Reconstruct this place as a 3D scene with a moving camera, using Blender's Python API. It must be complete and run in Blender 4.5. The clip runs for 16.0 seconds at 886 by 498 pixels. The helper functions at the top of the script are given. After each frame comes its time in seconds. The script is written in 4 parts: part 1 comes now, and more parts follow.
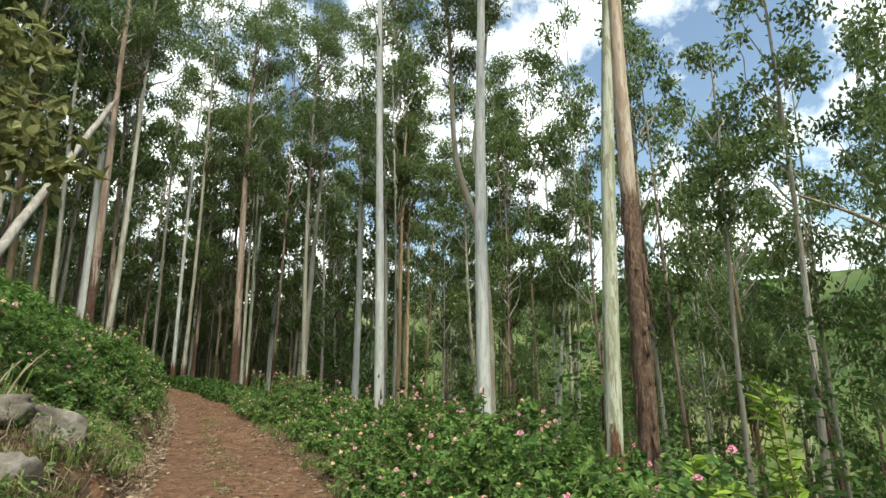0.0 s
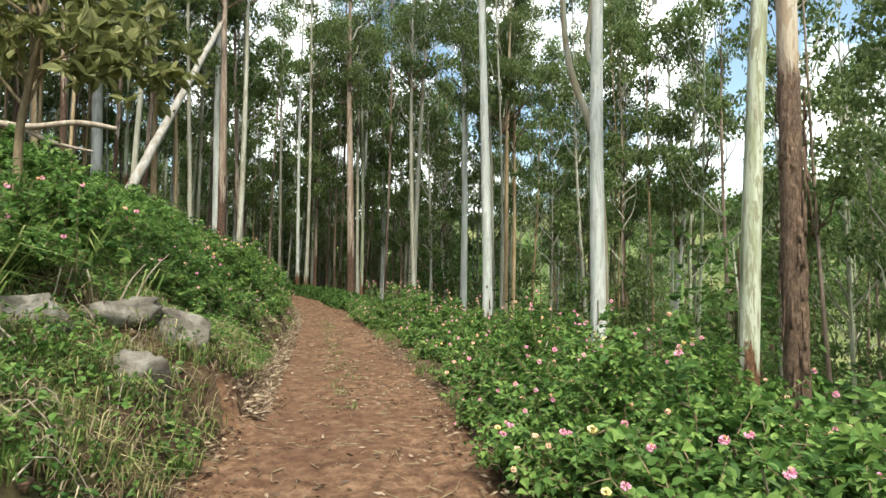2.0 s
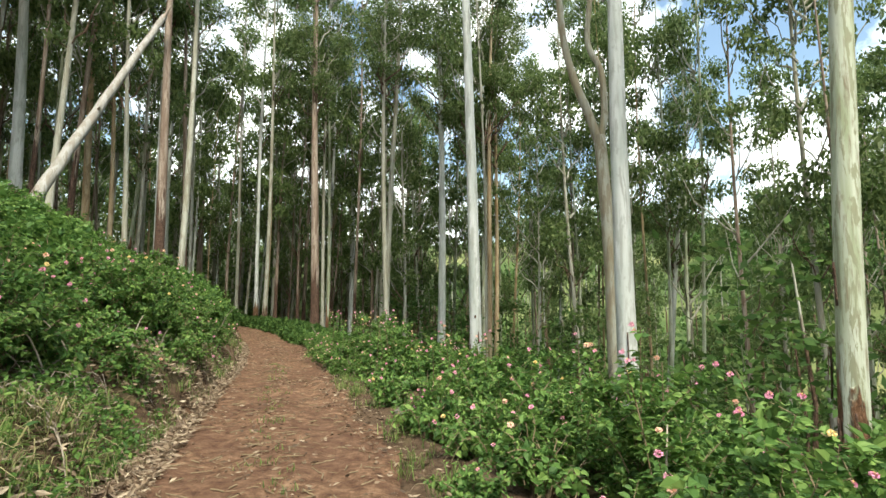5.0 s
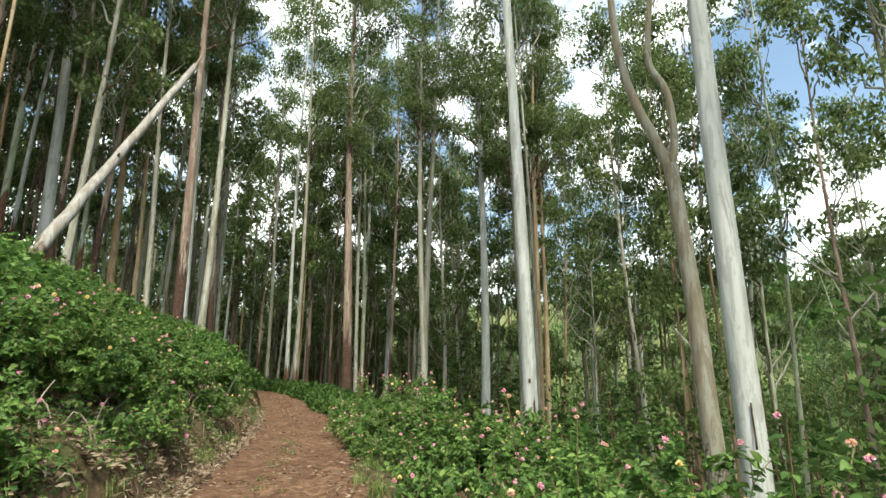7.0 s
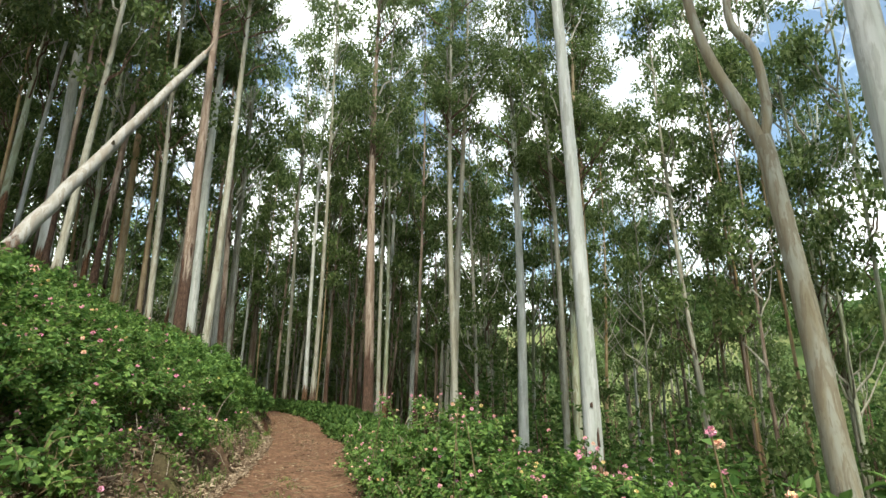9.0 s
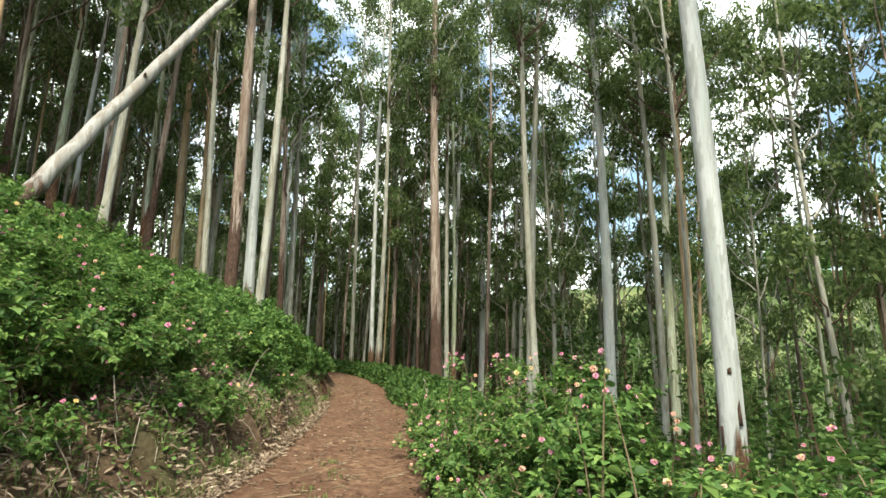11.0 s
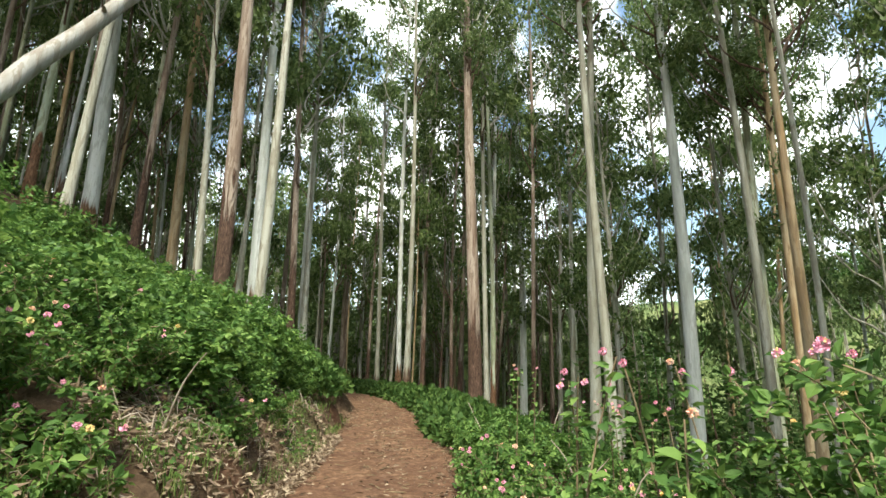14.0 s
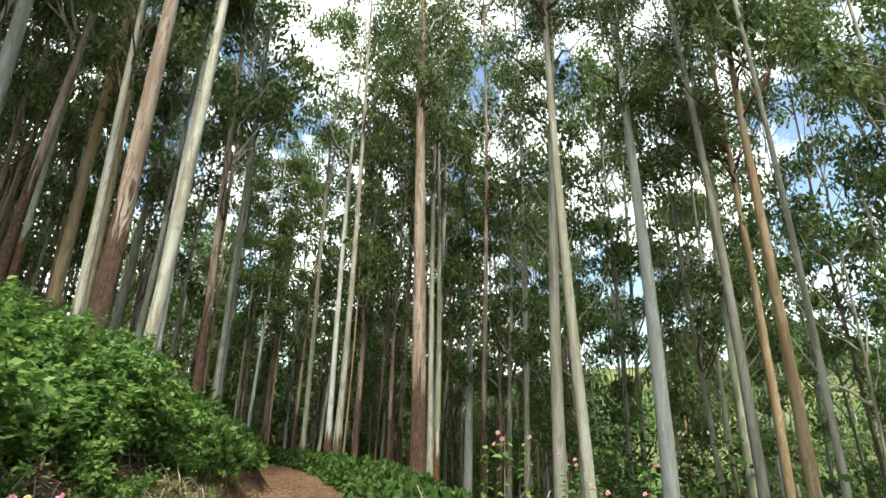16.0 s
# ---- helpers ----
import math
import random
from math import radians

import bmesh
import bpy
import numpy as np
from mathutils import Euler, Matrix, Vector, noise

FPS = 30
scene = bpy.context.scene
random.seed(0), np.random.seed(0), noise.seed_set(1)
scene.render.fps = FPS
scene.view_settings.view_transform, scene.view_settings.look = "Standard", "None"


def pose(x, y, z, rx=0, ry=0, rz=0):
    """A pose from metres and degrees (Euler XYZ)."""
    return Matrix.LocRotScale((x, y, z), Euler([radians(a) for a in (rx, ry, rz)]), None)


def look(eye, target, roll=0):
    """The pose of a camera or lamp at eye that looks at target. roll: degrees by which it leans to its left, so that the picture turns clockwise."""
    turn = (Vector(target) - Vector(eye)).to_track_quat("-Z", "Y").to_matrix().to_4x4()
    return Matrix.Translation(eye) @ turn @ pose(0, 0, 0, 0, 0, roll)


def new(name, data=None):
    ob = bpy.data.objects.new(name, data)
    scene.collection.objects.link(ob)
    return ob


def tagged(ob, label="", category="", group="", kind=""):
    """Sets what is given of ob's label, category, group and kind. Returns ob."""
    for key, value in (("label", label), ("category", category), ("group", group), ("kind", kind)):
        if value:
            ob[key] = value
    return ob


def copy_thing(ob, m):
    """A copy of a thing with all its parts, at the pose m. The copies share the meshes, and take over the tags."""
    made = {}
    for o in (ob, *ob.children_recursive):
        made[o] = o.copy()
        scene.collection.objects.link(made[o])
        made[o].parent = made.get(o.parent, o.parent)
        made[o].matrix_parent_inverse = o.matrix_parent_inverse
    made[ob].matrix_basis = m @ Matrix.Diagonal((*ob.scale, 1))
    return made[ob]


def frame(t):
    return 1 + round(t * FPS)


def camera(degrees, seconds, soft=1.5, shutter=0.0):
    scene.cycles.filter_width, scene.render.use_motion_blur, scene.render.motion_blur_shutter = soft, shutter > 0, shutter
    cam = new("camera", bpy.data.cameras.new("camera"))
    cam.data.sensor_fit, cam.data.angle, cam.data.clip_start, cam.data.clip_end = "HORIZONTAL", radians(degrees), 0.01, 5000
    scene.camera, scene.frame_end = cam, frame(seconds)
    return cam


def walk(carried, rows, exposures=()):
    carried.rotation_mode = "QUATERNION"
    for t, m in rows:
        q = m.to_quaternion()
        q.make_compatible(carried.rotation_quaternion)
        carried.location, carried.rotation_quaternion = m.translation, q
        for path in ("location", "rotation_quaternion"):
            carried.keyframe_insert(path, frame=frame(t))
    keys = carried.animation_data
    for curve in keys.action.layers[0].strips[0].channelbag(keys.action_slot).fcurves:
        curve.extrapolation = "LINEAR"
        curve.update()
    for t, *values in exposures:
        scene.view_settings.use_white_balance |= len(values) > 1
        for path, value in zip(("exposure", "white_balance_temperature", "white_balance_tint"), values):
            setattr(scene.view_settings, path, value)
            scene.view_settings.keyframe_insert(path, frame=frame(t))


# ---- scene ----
cam = camera(80.2, 16.0)
PATH = [
    (0, (1.164, -1.824, 1.563), (0.996, 0.123, 1.99), 0.1),
    (0.5, (1.145, -1.829, 1.566), (0.96, 0.118, 1.985), -0.0),
    (1, (1.119, -1.803, 1.556), (0.812, 0.143, 1.899), 0.1),
    (1.5, (1.043, -1.574, 1.513), (0.562, 0.355, 1.734), 0.1),
    (2, (0.952, -1.183, 1.513), (0.392, 0.734, 1.615), 0.6),
    (2.5, (0.815, -0.709, 1.498), (0.291, 1.22, 1.554), 0.6),
    (3, (0.639, -0.162, 1.539), (0.103, 1.76, 1.667), 0.3),
    (3.5, (0.4, 0.305, 1.559), (-0.132, 2.225, 1.735), 0.3),
    (4, (0.158, 0.752, 1.544), (-0.318, 2.687, 1.714), 0.4),
    (4.2, (0.046, 0.981, 1.532), (-0.409, 2.92, 1.712), 0.1),
    (6.3, (-0.682, 3.558, 1.365), (-1.134, 5.478, 1.696), 0.4),
    (6.5, (-0.778, 3.768, 1.389), (-1.279, 5.669, 1.758), 0.4),
    (7, (-1.03, 4.362, 1.41), (-1.612, 6.224, 1.855), -0.0),
    (7.5, (-1.236, 4.939, 1.383), (-1.84, 6.792, 1.832), -0.7),
    (8, (-1.514, 5.582, 1.322), (-2.073, 7.452, 1.761), 0.2),
    (8.5, (-1.848, 6.233, 1.353), (-2.442, 8.073, 1.862), 1.3),
    (9, (-2.17, 6.808, 1.361), (-2.832, 8.622, 1.882), 0.6),
    (9.5, (-2.46, 7.402, 1.369), (-3.194, 9.207, 1.821), -0.2),
    (9.7, (-2.59, 7.624, 1.381), (-3.347, 9.43, 1.788), 0.1),
    (11.8, (-3.876, 9.979, 1.255), (-4.839, 11.691, 1.634), 1.5),
    (12, (-4.016, 10.145, 1.26), (-4.983, 11.857, 1.626), 1.8),
    (12.5, (-4.37, 10.631, 1.252), (-5.33, 12.344, 1.632), 2.1),
    (13, (-4.764, 11.192, 1.236), (-5.741, 12.897, 1.607), 1.9),
    (13.5, (-5.075, 11.701, 1.228), (-6.059, 13.405, 1.585), 1.3),
    (14, (-5.483, 12.362, 1.196), (-6.466, 14.043, 1.655), 0.9),
    (14.5, (-5.83, 12.97, 1.181), (-6.751, 14.658, 1.727), 0.7),
    (15, (-6.182, 13.518, 1.189), (-7.061, 15.196, 1.831), 1.7),
    (15.5, (-6.476, 13.895, 1.215), (-7.284, 15.582, 1.923), 0.8),
    (16, (-6.739, 14.346, 1.226), (-7.498, 16.063, 1.915), 1.2),
]
walk(cam, [(t, look(eye, target, roll)) for t, eye, target, roll in PATH], [(0, 0.85, 7000, 2), (2.5, 1.3, 7000, 2), (7, 1.15, 7000, 2), (9, 1.16, 7000, 2), (12, 1.46, 7000, 2), (16, 1.38, 7000, 2)])

# ---------------- light ----------------
world = bpy.data.worlds.new("sky")
scene.world = world
world.use_nodes = True
wt = world.node_tree
wt.nodes.clear()
SUN_UP, SUN_ROT = 57.0, 152.0


def wnode(kind, **inputs):
    n = wt.nodes.new(kind)
    for k, v in inputs.items():
        n.inputs[k.replace("_", " ")].default_value = v
    return n


sky = wt.nodes.new("ShaderNodeTexSky")
sky.sky_type = "NISHITA"
sky.sun_disc = False
sky.sun_elevation = radians(SUN_UP)
sky.sun_rotation = radians(SUN_ROT)
sky.air_density = 1.2
sky.dust_density = 1.0
coord = wt.nodes.new("ShaderNodeTexCoord")
cloud = wnode("ShaderNodeTexNoise", Scale=3.2, Detail=7.0, Roughness=0.6)
wt.links.new(coord.outputs["Generated"], cloud.inputs["Vector"])
ramp = wt.nodes.new("ShaderNodeValToRGB")
ramp.color_ramp.elements[0].position, ramp.color_ramp.elements[1].position = 0.45, 0.59
wt.links.new(cloud.outputs["Fac"], ramp.inputs["Fac"])
mixc = wt.nodes.new("ShaderNodeMix")
mixc.data_type = "RGBA"
mixc.inputs["B"].default_value = (12.0, 12.5, 13.2, 1)
wt.links.new(ramp.outputs["Color"], mixc.inputs["Factor"])
wt.links.new(sky.outputs["Color"], mixc.inputs["A"])
bg = wnode("ShaderNodeBackground", Strength=0.12)
wt.links.new(mixc.outputs["Result"], bg.inputs["Color"])
wout = wt.nodes.new("ShaderNodeOutputWorld")
wt.links.new(bg.outputs["Background"], wout.inputs["Surface"])

sun_data = bpy.data.lights.new("sun", "SUN")
sun_data.energy = 2.9
sun_data.angle = radians(12)
sun_data.color = (1.0, 0.95, 0.86)
sun = new("sun", sun_data)
az = radians(SUN_ROT)
sun.matrix_world = look((0, 0, 40), (-math.sin(az) * math.cos(radians(SUN_UP)), -math.cos(az) * math.cos(radians(SUN_UP)), 40 - math.sin(radians(SUN_UP))))


# ---------------- materials ----------------
class Shader:
    """A small builder of node materials."""

    def __init__(self, name):
        self.m = bpy.data.materials.new(name)
        self.m.use_nodes = True
        self.t = self.m.node_tree
        self.t.nodes.clear()
        self.out = self.t.nodes.new("ShaderNodeOutputMaterial")
        self.b = self.t.nodes.new("ShaderNodeBsdfPrincipled")
        self.t.links.new(self.b.outputs["BSDF"], self.out.inputs["Surface"])

    def link(self, a, b):
        self.t.links.new(a, b)

    def coords(self, which="Object", scale=(1, 1, 1)):
        c = self.t.nodes.new("ShaderNodeTexCoord")
        mp = self.t.nodes.new("ShaderNodeMapping")
        mp.inputs["Scale"].default_value = scale
        self.link(c.outputs[which], mp.inputs["Vector"])
        return mp.outputs["Vector"]

    def noise(self, vec, scale, detail=4.0, rough=0.55, distort=0.0):
        n = self.t.nodes.new("ShaderNodeTexNoise")
        n.inputs["Scale"].default_value = scale
        n.inputs["Detail"].default_value = detail
        n.inputs["Roughness"].default_value = rough
        n.inputs["Distortion"].default_value = distort
        self.link(vec, n.inputs["Vector"])
        return n.outputs["Fac"]

    def ramp(self, fac, *stops):
        r = self.t.nodes.new("ShaderNodeValToRGB")
        el = r.color_ramp.elements
        while len(el) < len(stops):
            el.new(0.5)
        for e, (p, c) in zip(el, stops):
            e.position = p
            e.color = (*c, 1) if len(c) == 3 else c
        self.link(fac, r.inputs["Fac"])
        return r.outputs["Color"]

    def mix(self, fac, a, b):
        n = self.t.nodes.new("ShaderNodeMix")
        n.data_type = "RGBA"
        for sock, v in (("Factor", fac), ("A", a), ("B", b)):
            if isinstance(v, (tuple, float, int)):
                n.inputs[sock].default_value = (*v, 1) if isinstance(v, tuple) else v
            else:
                self.link(v, n.inputs[sock])
        return n.outputs["Result"]

    def math(self, op, a, b=0.0, clamp=False):
        n = self.t.nodes.new("ShaderNodeMath")
        n.operation = op
        n.use_clamp = clamp
        for i, v in enumerate((a, b)):
            if isinstance(v, (float, int)):
                n.inputs[i].default_value = v
            else:
                self.link(v, n.inputs[i])
        return n.outputs["Value"]

    def rand(self):
        return self.t.nodes.new("ShaderNodeObjectInfo").outputs["Random"]

    def island(self):
        return self.t.nodes.new("ShaderNodeNewGeometry").outputs["Random Per Island"]

    def sepz(self, vec):
        n = self.t.nodes.new("ShaderNodeSeparateXYZ")
        self.link(vec, n.inputs["Vector"])
        return n.outputs["Z"]

    def bump(self, height, strength=0.4, distance=0.02):
        n = self.t.nodes.new("ShaderNodeBump")
        n.inputs["Strength"].default_value = strength
        n.inputs["Distance"].default_value = distance
        self.link(height, n.inputs["Height"])
        self.link(n.outputs["Normal"], self.b.inputs["Normal"])

    def done(self, color, rough=0.8, spec=0.3):
        if isinstance(color, tuple):
            self.b.inputs["Base Color"].default_value = (*color, 1)
        else:
            self.link(color, self.b.inputs["Base Color"])
        if isinstance(rough, (float, int)):
            self.b.inputs["Roughness"].default_value = rough
        else:
            self.link(rough, self.b.inputs["Roughness"])
        self.b.inputs["Specular IOR Level"].default_value = spec
        return self.m


def leaf_material(name, dark, mid, light, trans=0.25, spec=0.15, rough=0.6):
    s = Shader(name)
    r = s.island()
    c = s.ramp(r, (0.0, dark), (0.55, mid), (1.0, light))
    big = s.noise(s.coords("Object"), 1.3, 2.0)
    c = s.mix(s.math("MULTIPLY", big, 0.32), c, dark)
    s.done(c, rough, spec)
    if trans:
        tr = s.t.nodes.new("ShaderNodeBsdfTranslucent")
        s.link(c, tr.inputs["Color"])
        mx = s.t.nodes.new("ShaderNodeMixShader")
        mx.inputs["Fac"].default_value = trans
        s.link(s.b.outputs["BSDF"], mx.inputs[1])
        s.link(tr.outputs["BSDF"], mx.inputs[2])
        s.link(mx.outputs["Shader"], s.out.inputs["Surface"])
    return s.m


def bark_material(name, pale, tint, streak, sock, sock_h, rag, amount=0.5):
    """Smooth gum bark with long vertical streaks, and a rough stocking of old bark up to sock_h metres."""
    s = Shader(name)
    v = s.coords("Object", (1, 1, 0.10))
    v2 = s.coords("Object", (1, 1, 0.28))
    rnd = s.rand()
    fine = s.noise(v, 16.0, 5.0, 0.6, 0.4)
    wide = s.noise(v, 4.5, 3.0, 0.5, 0.3)
    peel = s.noise(s.coords("Object", (1, 1, 0.16)), 6.5, 6.0, 0.62, 0.5)
    c = s.mix(s.ramp(wide, (0.40, (0, 0, 0)), (0.62, (1, 1, 1))), pale, tint)
    c = s.mix(s.math("MULTIPLY", s.ramp(peel, (0.53, (0, 0, 0)), (0.56, (1, 1, 1))), 0.5 + 0.45 * amount), c, tuple(0.5 * (p + q) for p, q in zip(tint, streak)))
    c = s.mix(s.math("MULTIPLY", s.ramp(fine, (0.52, (0, 0, 0)), (0.68, (1, 1, 1))), amount), c, streak)
    spots = s.noise(s.coords("Object", (1, 1, 0.6)), 7.0, 4.0, 0.6)
    c = s.mix(s.math("MULTIPLY", s.ramp(spots, (0.62, (0, 0, 0)), (0.72, (1, 1, 1))), 0.55), c, streak)
    c = s.mix(s.math("MULTIPLY", rnd, 0.35), c, tint)
    z = s.sepz(s.coords("Object"))
    ragn = s.noise(v, 5.0, 4.0, 0.6, 0.6)
    edge = s.math("ADD", s.math("MULTIPLY", s.math("SUBTRACT", ragn, 0.5), rag), sock_h)
    low = s.math("MULTIPLY", s.math("SUBTRACT", edge, z), 3.0, True)
    old = s.noise(v2, 22.0, 6.0, 0.7, 0.8)
    oldc = s.ramp(old, (0.36, tuple(k * 0.35 for k in sock)), (0.55, sock), (0.75, tuple(min(1, k * 2.0 + 0.03) for k in sock)))
    c = s.mix(low, c, oldc)
    s.bump(s.math("ADD", s.math("ADD", s.math("MULTIPLY", fine, 0.35), s.math("MULTIPLY", peel, 0.4)), s.math("MULTIPLY", s.math("MULTIPLY", old, low), 2.2)), 0.9, 0.04)
    return s.done(c, 0.75, 0.25)


M = {}
M["white"] = bark_material("bark_white", (0.60, 0.61, 0.60), (0.43, 0.46, 0.43), (0.27, 0.26, 0.23), (0.19, 0.105, 0.06), 1.9, 2.6, 0.55)
M["grey"] = bark_material("bark_grey", (0.42, 0.42, 0.37), (0.28, 0.27, 0.21), (0.15, 0.12, 0.09), (0.15, 0.095, 0.065), 1.3, 2.6, 0.6)
M["green"] = bark_material("bark_green", (0.52, 0.55, 0.46), (0.30, 0.34, 0.22), (0.20, 0.16, 0.11), (0.22, 0.115, 0.065), 3.0, 5.0, 0.9)
M["tan"] = bark_material("bark_tan", (0.42, 0.34, 0.23), (0.33, 0.22, 0.115), (0.16, 0.125, 0.09), (0.16, 0.10, 0.065), 1.2, 2.0, 0.5)
M["red"] = bark_material("bark_red", (0.36, 0.30, 0.25), (0.22, 0.16, 0.125), (0.11, 0.07, 0.05), (0.12, 0.07, 0.05), 4.0, 6.0, 0.9)
M["bleached"] = bark_material("bleached_wood", (0.38, 0.375, 0.36), (0.25, 0.235, 0.21), (0.20, 0.15, 0.11), (0.17, 0.11, 0.08), 5.0, 2.5, 0.7)
M["fork"] = bark_material("bark_fork", (0.37, 0.37, 0.31), (0.28, 0.24, 0.16), (0.17, 0.13, 0.09), (0.30, 0.27, 0.21), 3.0, 3.0, 0.6)
M["brown"] = bark_material("bark_brown", (0.55, 0.52, 0.45), (0.38, 0.30, 0.22), (0.18, 0.11, 0.07), (0.19, 0.125, 0.088), 7.9, 2.5, 0.8)

M["leaf_gum"] = leaf_material("gum_leaves", (0.058, 0.099, 0.032), (0.132, 0.193, 0.064), (0.26, 0.325, 0.13), 0.5, 0.3, 0.45)
M["leaf_gum_far"] = leaf_material("gum_leaves_far", (0.058, 0.099, 0.032), (0.132, 0.193, 0.064), (0.26, 0.325, 0.13), 0.5, 0.25, 0.5)
M["leaf_lantana"] = leaf_material("lantana_leaves", (0.046, 0.104, 0.028), (0.125, 0.232, 0.058), (0.25, 0.37, 0.10), 0.40, 0.2, 0.5)
M["leaf_under"] = leaf_material("undergrowth_leaves", (0.034, 0.074, 0.020), (0.074, 0.142, 0.036), (0.14, 0.22, 0.06), 0.4)
M["leaf_yellow"] = leaf_material("young_leaves", (0.12, 0.20, 0.03), (0.22, 0.34, 0.05), (0.34, 0.44, 0.08), 0.3)
M["leaf_olive"] = leaf_material("olive_leaves", (0.11, 0.125, 0.045), (0.24, 0.25, 0.10), (0.40, 0.40, 0.20), 0.45)
M["grass"] = leaf_material("grass_blades", (0.06, 0.12, 0.03), (0.14, 0.22, 0.055), (0.34, 0.36, 0.15), 0.35)
M["dry"] = leaf_material("dry_leaves", (0.05, 0.032, 0.02), (0.16, 0.105, 0.065), (0.44, 0.35, 0.25), 0.1, 0.3, 0.6)


def plain(name, a, b, scale=6.0, rough=0.8, bump=0.3, zscale=1.0):
    s = Shader(name)
    n = s.noise(s.coords("Object", (1, 1, zscale)), scale, 6.0, 0.65)
    c = s.ramp(n, (0.3, a), (0.7, b))
    s.bump(n, bump, 0.02)
    return s.done(c, rough)


M["stem"] = plain("stems", (0.10, 0.075, 0.045), (0.26, 0.20, 0.12), 20, 0.8, 0.3, 0.2)
M["dead"] = plain("dead_wood", (0.16, 0.12, 0.09), (0.42, 0.36, 0.30), 9, 0.85, 0.6, 0.25)
M["pink"] = plain("pink_petals", (0.70, 0.22, 0.40), (0.84, 0.46, 0.58), 40, 0.6, 0.2)
M["peach"] = plain("peach_petals", (0.84, 0.44, 0.34), (0.90, 0.64, 0.52), 40, 0.6, 0.2)
M["yellow"] = plain("yellow_petals", (0.84, 0.58, 0.20), (0.90, 0.74, 0.42), 40, 0.6, 0.2)

s = Shader("rock")
v = s.coords("Object")
n1, n2 = s.noise(v, 2.2, 8.0, 0.65, 0.3), s.noise(v, 14.0, 6.0, 0.7)
c = s.ramp(n1, (0.36, (0.06, 0.05, 0.042)), (0.5, (0.16, 0.145, 0.125)), (0.66, (0.36, 0.345, 0.315)))
c = s.mix(s.math("MULTIPLY", s.ramp(n2, (0.5, (0, 0, 0)), (0.7, (1, 1, 1))), 0.5), c, (0.09, 0.075, 0.06))
s.bump(s.math("ADD", n1, s.math("MULTIPLY", n2, 0.5)), 0.8, 0.06)
M["rock"] = s.done(c, 0.9, 0.2)

# soil of the hillside: litter, moss and bare earth
s = Shader("hillside_soil")
v = s.coords("Object")
n1, n2 = s.noise(v, 0.5, 5.0, 0.6), s.noise(v, 8.0, 10.0, 0.78)
c = s.ramp(n2, (0.3, (0.035, 0.022, 0.014)), (0.5, (0.10, 0.065, 0.042)), (0.72, (0.21, 0.145, 0.095)))
g = s.ramp(n2, (0.3, (0.022, 0.045, 0.014)), (0.7, (0.075, 0.125, 0.035)))
c = s.mix(s.math("MULTIPLY", s.ramp(n1, (0.52, (0, 0, 0)), (0.68, (1, 1, 1))), 0.7), c, g)
s.bump(n2, 0.9, 0.06)
M["soil"] = s.done(c, 0.95, 0.15)

# opposite side of the valley: meadow and woods
s = Shader("far_slope")
v = s.coords("Object")
n1, n2 = s.noise(v, 0.035, 6.0, 0.65), s.noise(v, 0.4, 6.0, 0.7)
c = s.ramp(n1, (0.38, (0.035, 0.065, 0.02)), (0.50, (0.085, 0.115, 0.04)), (0.64, (0.22, 0.215, 0.095)))
c = s.mix(s.math("MULTIPLY", n2, 0.5), c, (0.05, 0.09, 0.03))
M["slope"] = s.done(c, 0.95, 0.1)

# the earth track
s = Shader("track_earth")
v = s.coords("Object")
n1, n2, n3 = s.noise(v, 0.9, 5.0, 0.6), s.noise(v, 7.0, 10.0, 0.78), s.noise(v, 38.0, 4.0, 0.7)
c = s.ramp(n2, (0.35, (0.045, 0.023, 0.015)), (0.49, (0.138, 0.076, 0.046)), (0.66, (0.285, 0.178, 0.114)))
c = s.mix(s.math("MULTIPLY", s.ramp(n1, (0.42, (0, 0, 0)), (0.58, (1, 1, 1))), 0.5), c, (0.085, 0.042, 0.028))
c = s.mix(s.math("MULTIPLY", s.ramp(n3, (0.56, (0, 0, 0)), (0.7, (1, 1, 1))), 0.5), c, (0.06, 0.035, 0.024))
s.bump(s.math("ADD", n2, s.math("MULTIPLY", n3, 0.35)), 0.8, 0.04)
M["track"] = s.done(c, 0.92, 0.15)


# ---------------- mesh helpers ----------------
rng = np.random.default_rng(7)


def mesh_of(name, verts, faces, mat, smooth=False):
    me = bpy.data.meshes.new(name)
    me.from_pydata(np.asarray(verts).tolist(), [], faces if isinstance(faces, list) else faces.tolist())
    if smooth:
        me.polygons.foreach_set("use_smooth", np.ones(len(me.polygons), bool))
    for k in mat if isinstance(mat, (list, tuple)) else [mat]:
        me.materials.append(k)
    me.update()
    return me


def part(name, me, parent, label=""):
    ob = new(name, me)
    ob.parent = parent
    return tagged(ob, label) if label else ob


def unit(a):
    return a / np.maximum(np.linalg.norm(a, axis=1, keepdims=True), 1e-9)


def leaf_quads(pos, along, length, width, r, fold=0.0, hint=None):
    """Kite-shaped leaves: one four-cornered face each, at pos, pointing along."""
    n = len(pos)
    side = unit(np.cross(along, unit(r.normal(size=(n, 3))) if hint is None else hint))
    length, width = np.broadcast_to(length, n)[:, None], np.broadcast_to(width, n)[:, None]
    mid = pos + along * length * 0.42
    up = np.cross(side, along) * fold * width
    v = np.stack([pos, mid + side * width * 0.5 + up, pos + along * length, mid - side * width * 0.5 + up], 1).reshape(-1, 3)
    return v, np.arange(4 * n).reshape(-1, 4)


